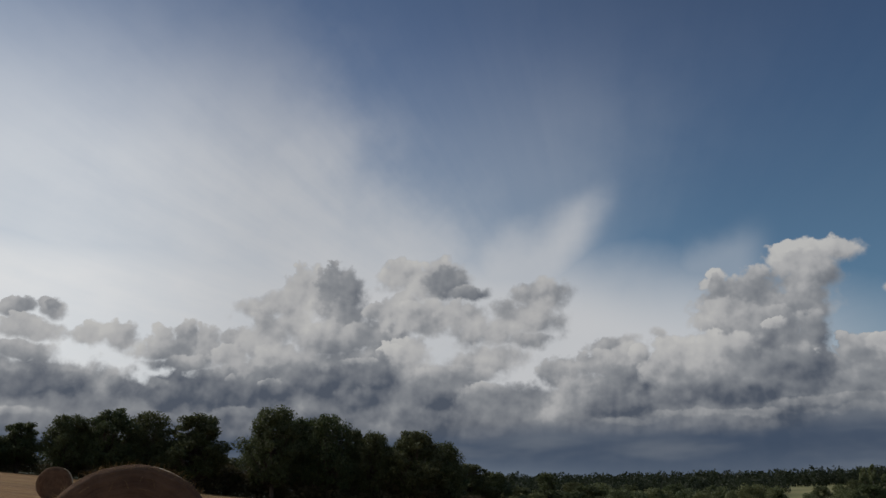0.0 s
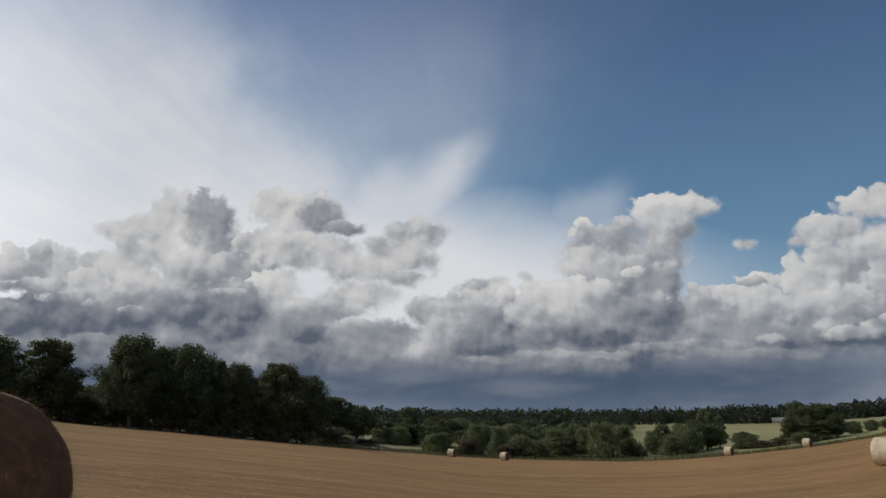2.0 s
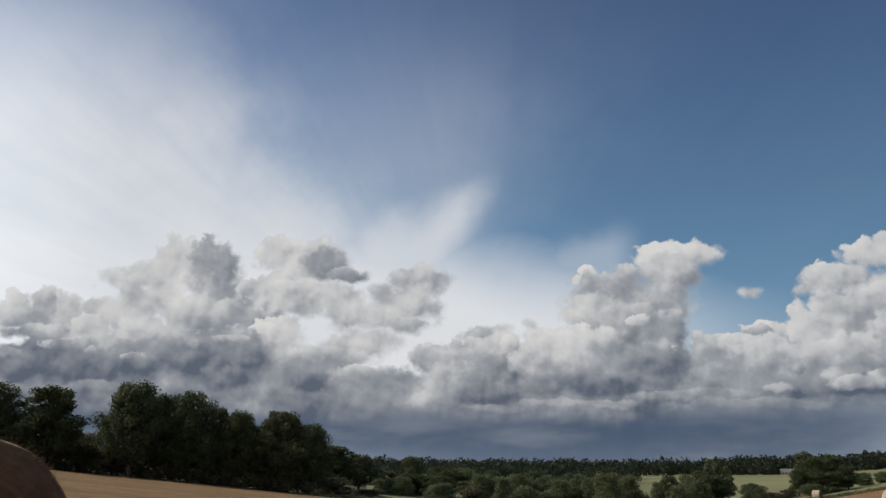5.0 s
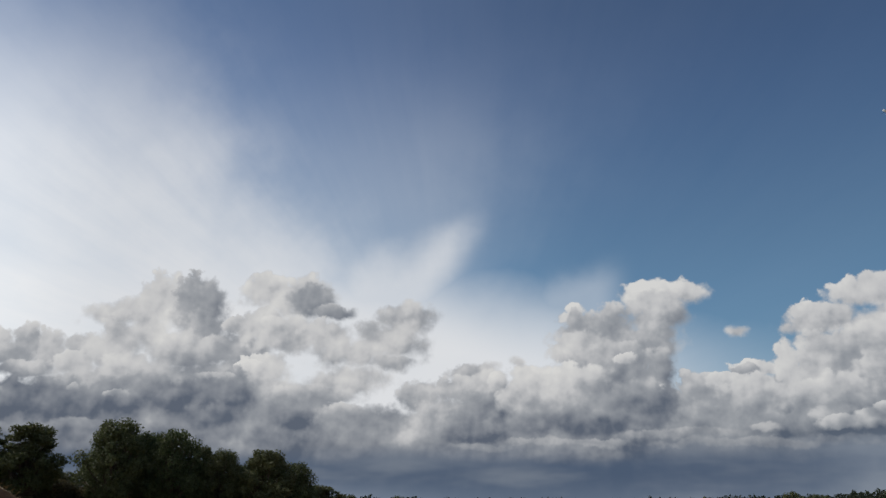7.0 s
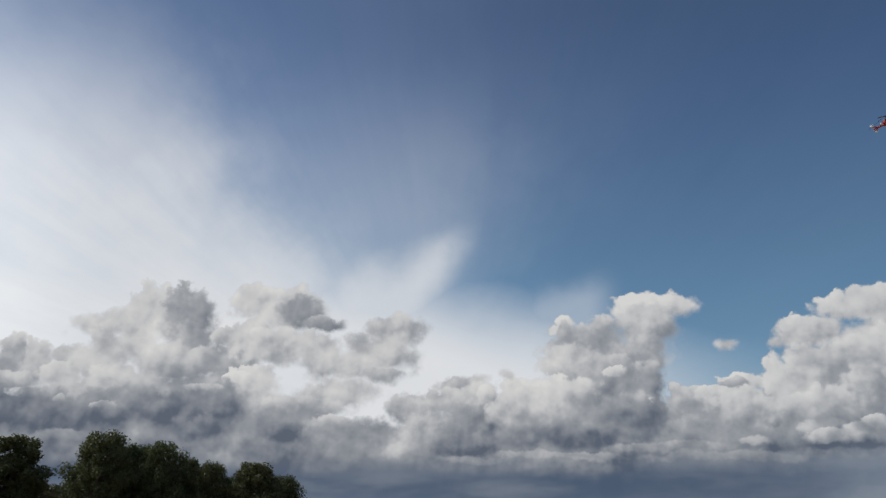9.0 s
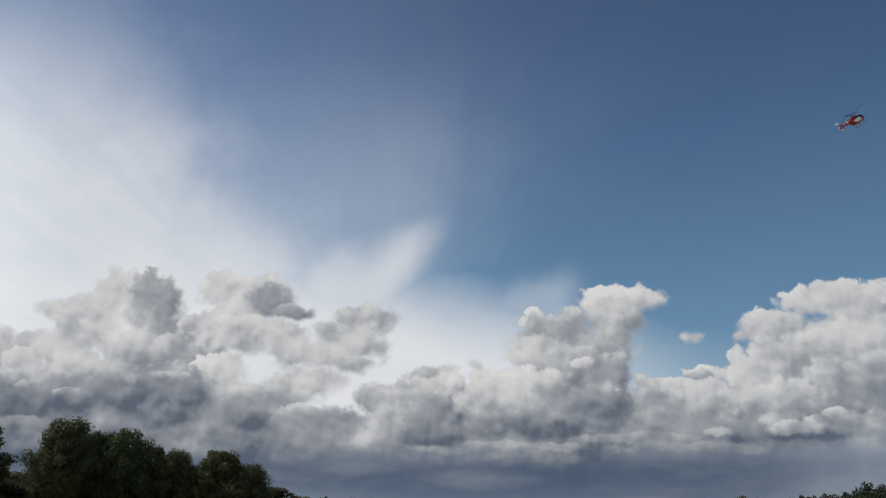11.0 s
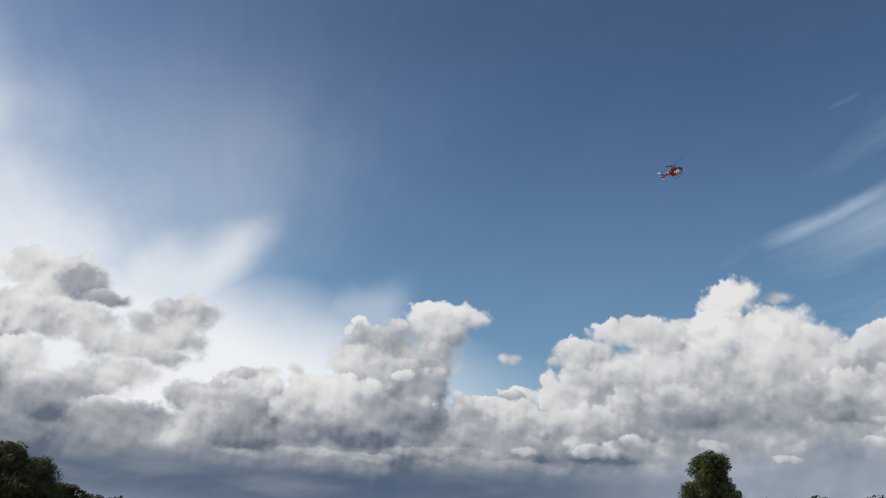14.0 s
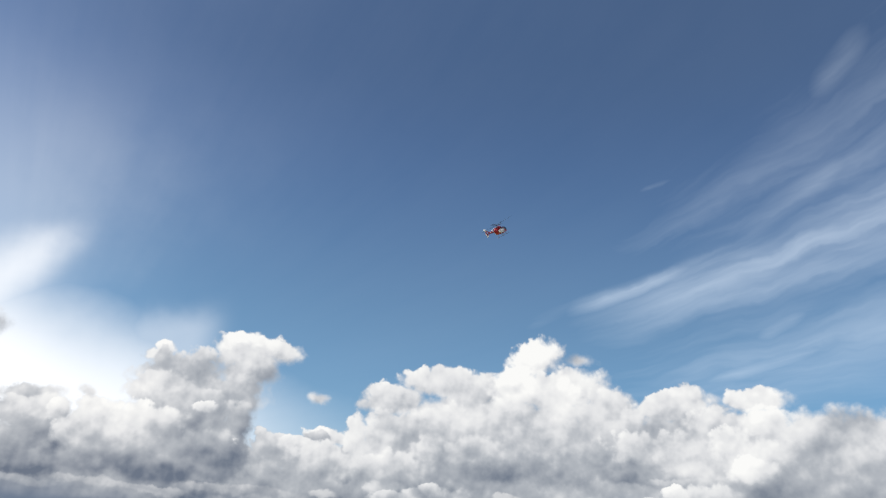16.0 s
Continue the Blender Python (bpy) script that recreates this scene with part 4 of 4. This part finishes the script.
def make_helicopter():
    """Nose along +x, origin at the middle of the cabin."""
    root = tagged(new("helicopter"), "red and white rescue helicopter flying in the sky", "helicopter")
    cabin = part("cabin", loft([(2.75, 0.2, -0.35, -0.1), (2.6, 0.75, -0.62, 0.2), (2.2, 1.3, -0.8, 0.55), (1.5, 1.58, -0.9, 0.9), (0.6, 1.62, -0.92, 1.02),
                                (-0.6, 1.6, -0.9, 1.02), (-1.5, 1.4, -0.7, 0.95), (-2.2, 1.0, -0.25, 0.85), (-2.7, 0.7, 0.05, 0.72)]), RED, root)
    part("windscreen", loft([(2.72, 0.6, -0.36, 0.12), (2.3, 1.36, -0.6, 0.6), (1.75, 1.6, -0.5, 0.9), (1.15, 1.7, -0.1, 0.96)]), DARK_GLASS, cabin, "dark tinted windscreen")
    for s in (-1, 1):
        part("door", plate([(0.95, -0.72), (0.95, 0.3), (-0.2, 0.36), (-1.35, 0.3), (-1.75, -0.1), (-1.4, -0.6), (-0.6, -0.74)], s * 0.74, s * 0.84), WHITE, cabin, "white side panel")
        part("side_window", plate([(0.9, 0.34), (0.9, 0.72), (-0.2, 0.74), (-0.9, 0.68), (-0.9, 0.36)], s * 0.72, s * 0.81), DARK_GLASS, cabin, "dark cabin window")
    part("engine_cowling", loft([(1.0, 0.5, 0.85, 1.1), (0.6, 1.0, 0.85, 1.4), (-0.4, 1.15, 0.8, 1.5), (-1.4, 1.0, 0.75, 1.35), (-2.1, 0.5, 0.7, 1.0)]), RED, root)
    for s in (-1, 1):
        bm = tube([(-1.2, s * 0.35, 1.25), (-1.75, s * 0.45, 1.3)], [0.16, 0.18], 12)
        part("exhaust", bm, STEEL, root)
    part("tail_boom", tube([(-2.3, 0, 0.42), (-3.6, 0, 0.46), (-5.3, 0, 0.55)], [0.42, 0.3, 0.2], 16), RED, root)
    # shrouded tail rotor: a ring with blades inside
    bm = bmesh.new()
    add_ring(bm, (-5.75, 0, 0.6), 0.52, 0.16, 0.2)
    shroud = part("tail_shroud", bm, RED, root)
    for k in range(8):
        a = k * math.pi / 4
        bm = bmesh.new()
        bmesh.ops.create_cube(bm, size=1, matrix=pose(-5.75, 0, 0.6) @ Matrix.Rotation(a, 4, "Y") @ pose(0, 0, 0.26, 0, 0, 25) @ Matrix.Diagonal((0.1, 0.02, 0.5, 1)))
        part("blade", bm, STEEL, shroud)
    part("tail_fin", plate([(-5.3, 1.0), (-6.15, 0.95), (-6.75, 2.0), (-6.1, 2.05)], -0.07, 0.07), WHITE, root, "white upper tail fin")
    part("lower_fin", plate([(-5.5, 0.12), (-6.2, 0.2), (-6.55, -0.5), (-6.05, -0.55)], -0.07, 0.07), WHITE, root, "white lower fin")
    bm = bmesh.new()
    bmesh.ops.create_cube(bm, size=1, matrix=pose(-4.7, 0, 0.55) @ Matrix.Diagonal((0.45, 2.6, 0.07, 1)))
    part("stabiliser", bm, RED, root)
    for s in (-1, 1):
        part("end_plate", plate([(-4.35, 0.25), (-4.45, 0.95), (-5.0, 1.0), (-5.0, 0.2)], s * 1.3, s * 1.35), WHITE, root, "white end plate")
    part("mast", tube([(-0.1, 0, 1.4), (-0.1, 0, 2.05)], [0.16, 0.1], 12), STEEL, root)
    hub = part("rotor_hub", tube([(-0.1, 0, 1.98), (-0.1, 0, 2.16)], [0.28, 0.22], 14), BLACK, root)
    for k in range(4):
        a = radians(22 + 90 * k)
        d, w = Vector((math.cos(a), math.sin(a), 0.03)), Vector((-math.sin(a), math.cos(a), 0))
        bm = bmesh.new()
        rows = []
        for q, c in ((0.2, 0.09), (0.8, 0.14), (1.1, 0.28), (4.6, 0.28), (5.1, 0.18)):
            p = Vector((-0.1, 0, 2.07)) + d * q - Vector((0, 0, 0.004 * q * q * 0.2))
            rows.append([bm.verts.new(p + w * c * u + Vector((0, 0, t))) for u, t in ((-1, 0), (0.2, 0.03), (1, 0), (0.2, -0.02))])
        for r0, r1 in zip(rows, rows[1:]):
            for i in range(4):
                bm.faces.new((r0[i], r0[(i + 1) % 4], r1[(i + 1) % 4], r1[i]))
        bm.faces.new(rows[-1])
        part("rotor_blade", bm, BLACK, hub, smooth=False)
    for s in (-1, 1):
        skid = part("skid", tube([(2.1, s * 1.0, -1.35), (1.85, s * 1.0, -1.5), (-1.3, s * 1.0, -1.5)], [0.05, 0.05, 0.05], 8), STEEL, root)
        for q in (1.0, -0.7):
            part("strut", tube([(q, s * 0.5, -0.8), (q, s * 0.9, -1.15), (q, s * 1.0, -1.5)], [0.05, 0.05, 0.05], 8), STEEL, skid)
    return root


def add_ring(bm, centre, radius, thick, deep, sides=24):
    loops = []
    for r, y in ((radius - 0.04, -deep / 2), (radius + thick, -deep / 2), (radius + thick, deep / 2), (radius - 0.04, deep / 2)):
        loops.append([bm.verts.new((centre[0] + r * math.cos(a), centre[1] + y, centre[2] + r * math.sin(a))) for a in (2 * math.pi * k / sides for k in range(sides))])
    for i in range(4):
        a, b = loops[i], loops[(i + 1) % 4]
        for k in range(sides):
            bm.faces.new((a[k], a[(k + 1) % sides], b[(k + 1) % sides], b[k]))
    bmesh.ops.recalc_face_normals(bm, faces=bm.faces)


helicopter = make_helicopter()
HELI_AZ, HELI_EL, HELI_R = 33.0, 24.15, 240.0
helicopter.matrix_basis = pose(HELI_R * math.sin(radians(HELI_AZ)) * math.cos(radians(HELI_EL)), HELI_R * math.cos(radians(HELI_AZ)) * math.cos(radians(HELI_EL)),
                               EYE + HELI_R * math.sin(radians(HELI_EL)), -12, -33, 14)


# ---- cut straw lying on the stubble ----
def scatter_straw():
    rng = np.random.default_rng(21)
    count = 70000
    r = 9.0 + 62.0 * rng.random(count) ** 1.3
    az = np.radians(-40 + 76 * rng.random(count))
    x, y = r * np.sin(az), r * np.cos(az)
    # heaped a little more along the swaths
    keep = rng.random(count) < 0.35 + 0.65 * (0.5 + 0.5 * np.sin(0.9 * (y * 0.97 + x * 0.24))) ** 2
    x, y = x[keep], y[keep]
    n = len(x)
    z = np.array([ground_z(a, b) for a, b in zip(x, y)]) + 0.01
    turn = rng.random(n) * 6.283
    long, wide = 0.08 + 0.22 * rng.random(n), 0.003 + 0.006 * rng.random(n)
    up = np.where(rng.random(n) < 0.05, 0.03 + 0.02 * rng.random(n), 0.02 * rng.random(n))
    flat = np.where(up > 0.05, 0.12, 1.0)
    dx, dy = np.cos(turn) * long * flat, np.sin(turn) * long * flat
    wx, wy = -np.sin(turn) * wide, np.cos(turn) * wide
    v = np.stack([np.stack([x - wx, y - wy, z], 1), np.stack([x + wx, y + wy, z], 1),
                  np.stack([x + dx + wx, y + dy + wy, z + up], 1), np.stack([x + dx - wx, y + dy - wy, z + up], 1)], 1).reshape(-1, 3)
    me = mesh_from("cut_straw", v, np.arange(n * 4).reshape(-1, 4).tolist(), [STRAW])
    tagged(new("cut_straw", me), "short pale stubble stalks and loose straw on the field", "straw", kind="stuff")


scatter_straw()
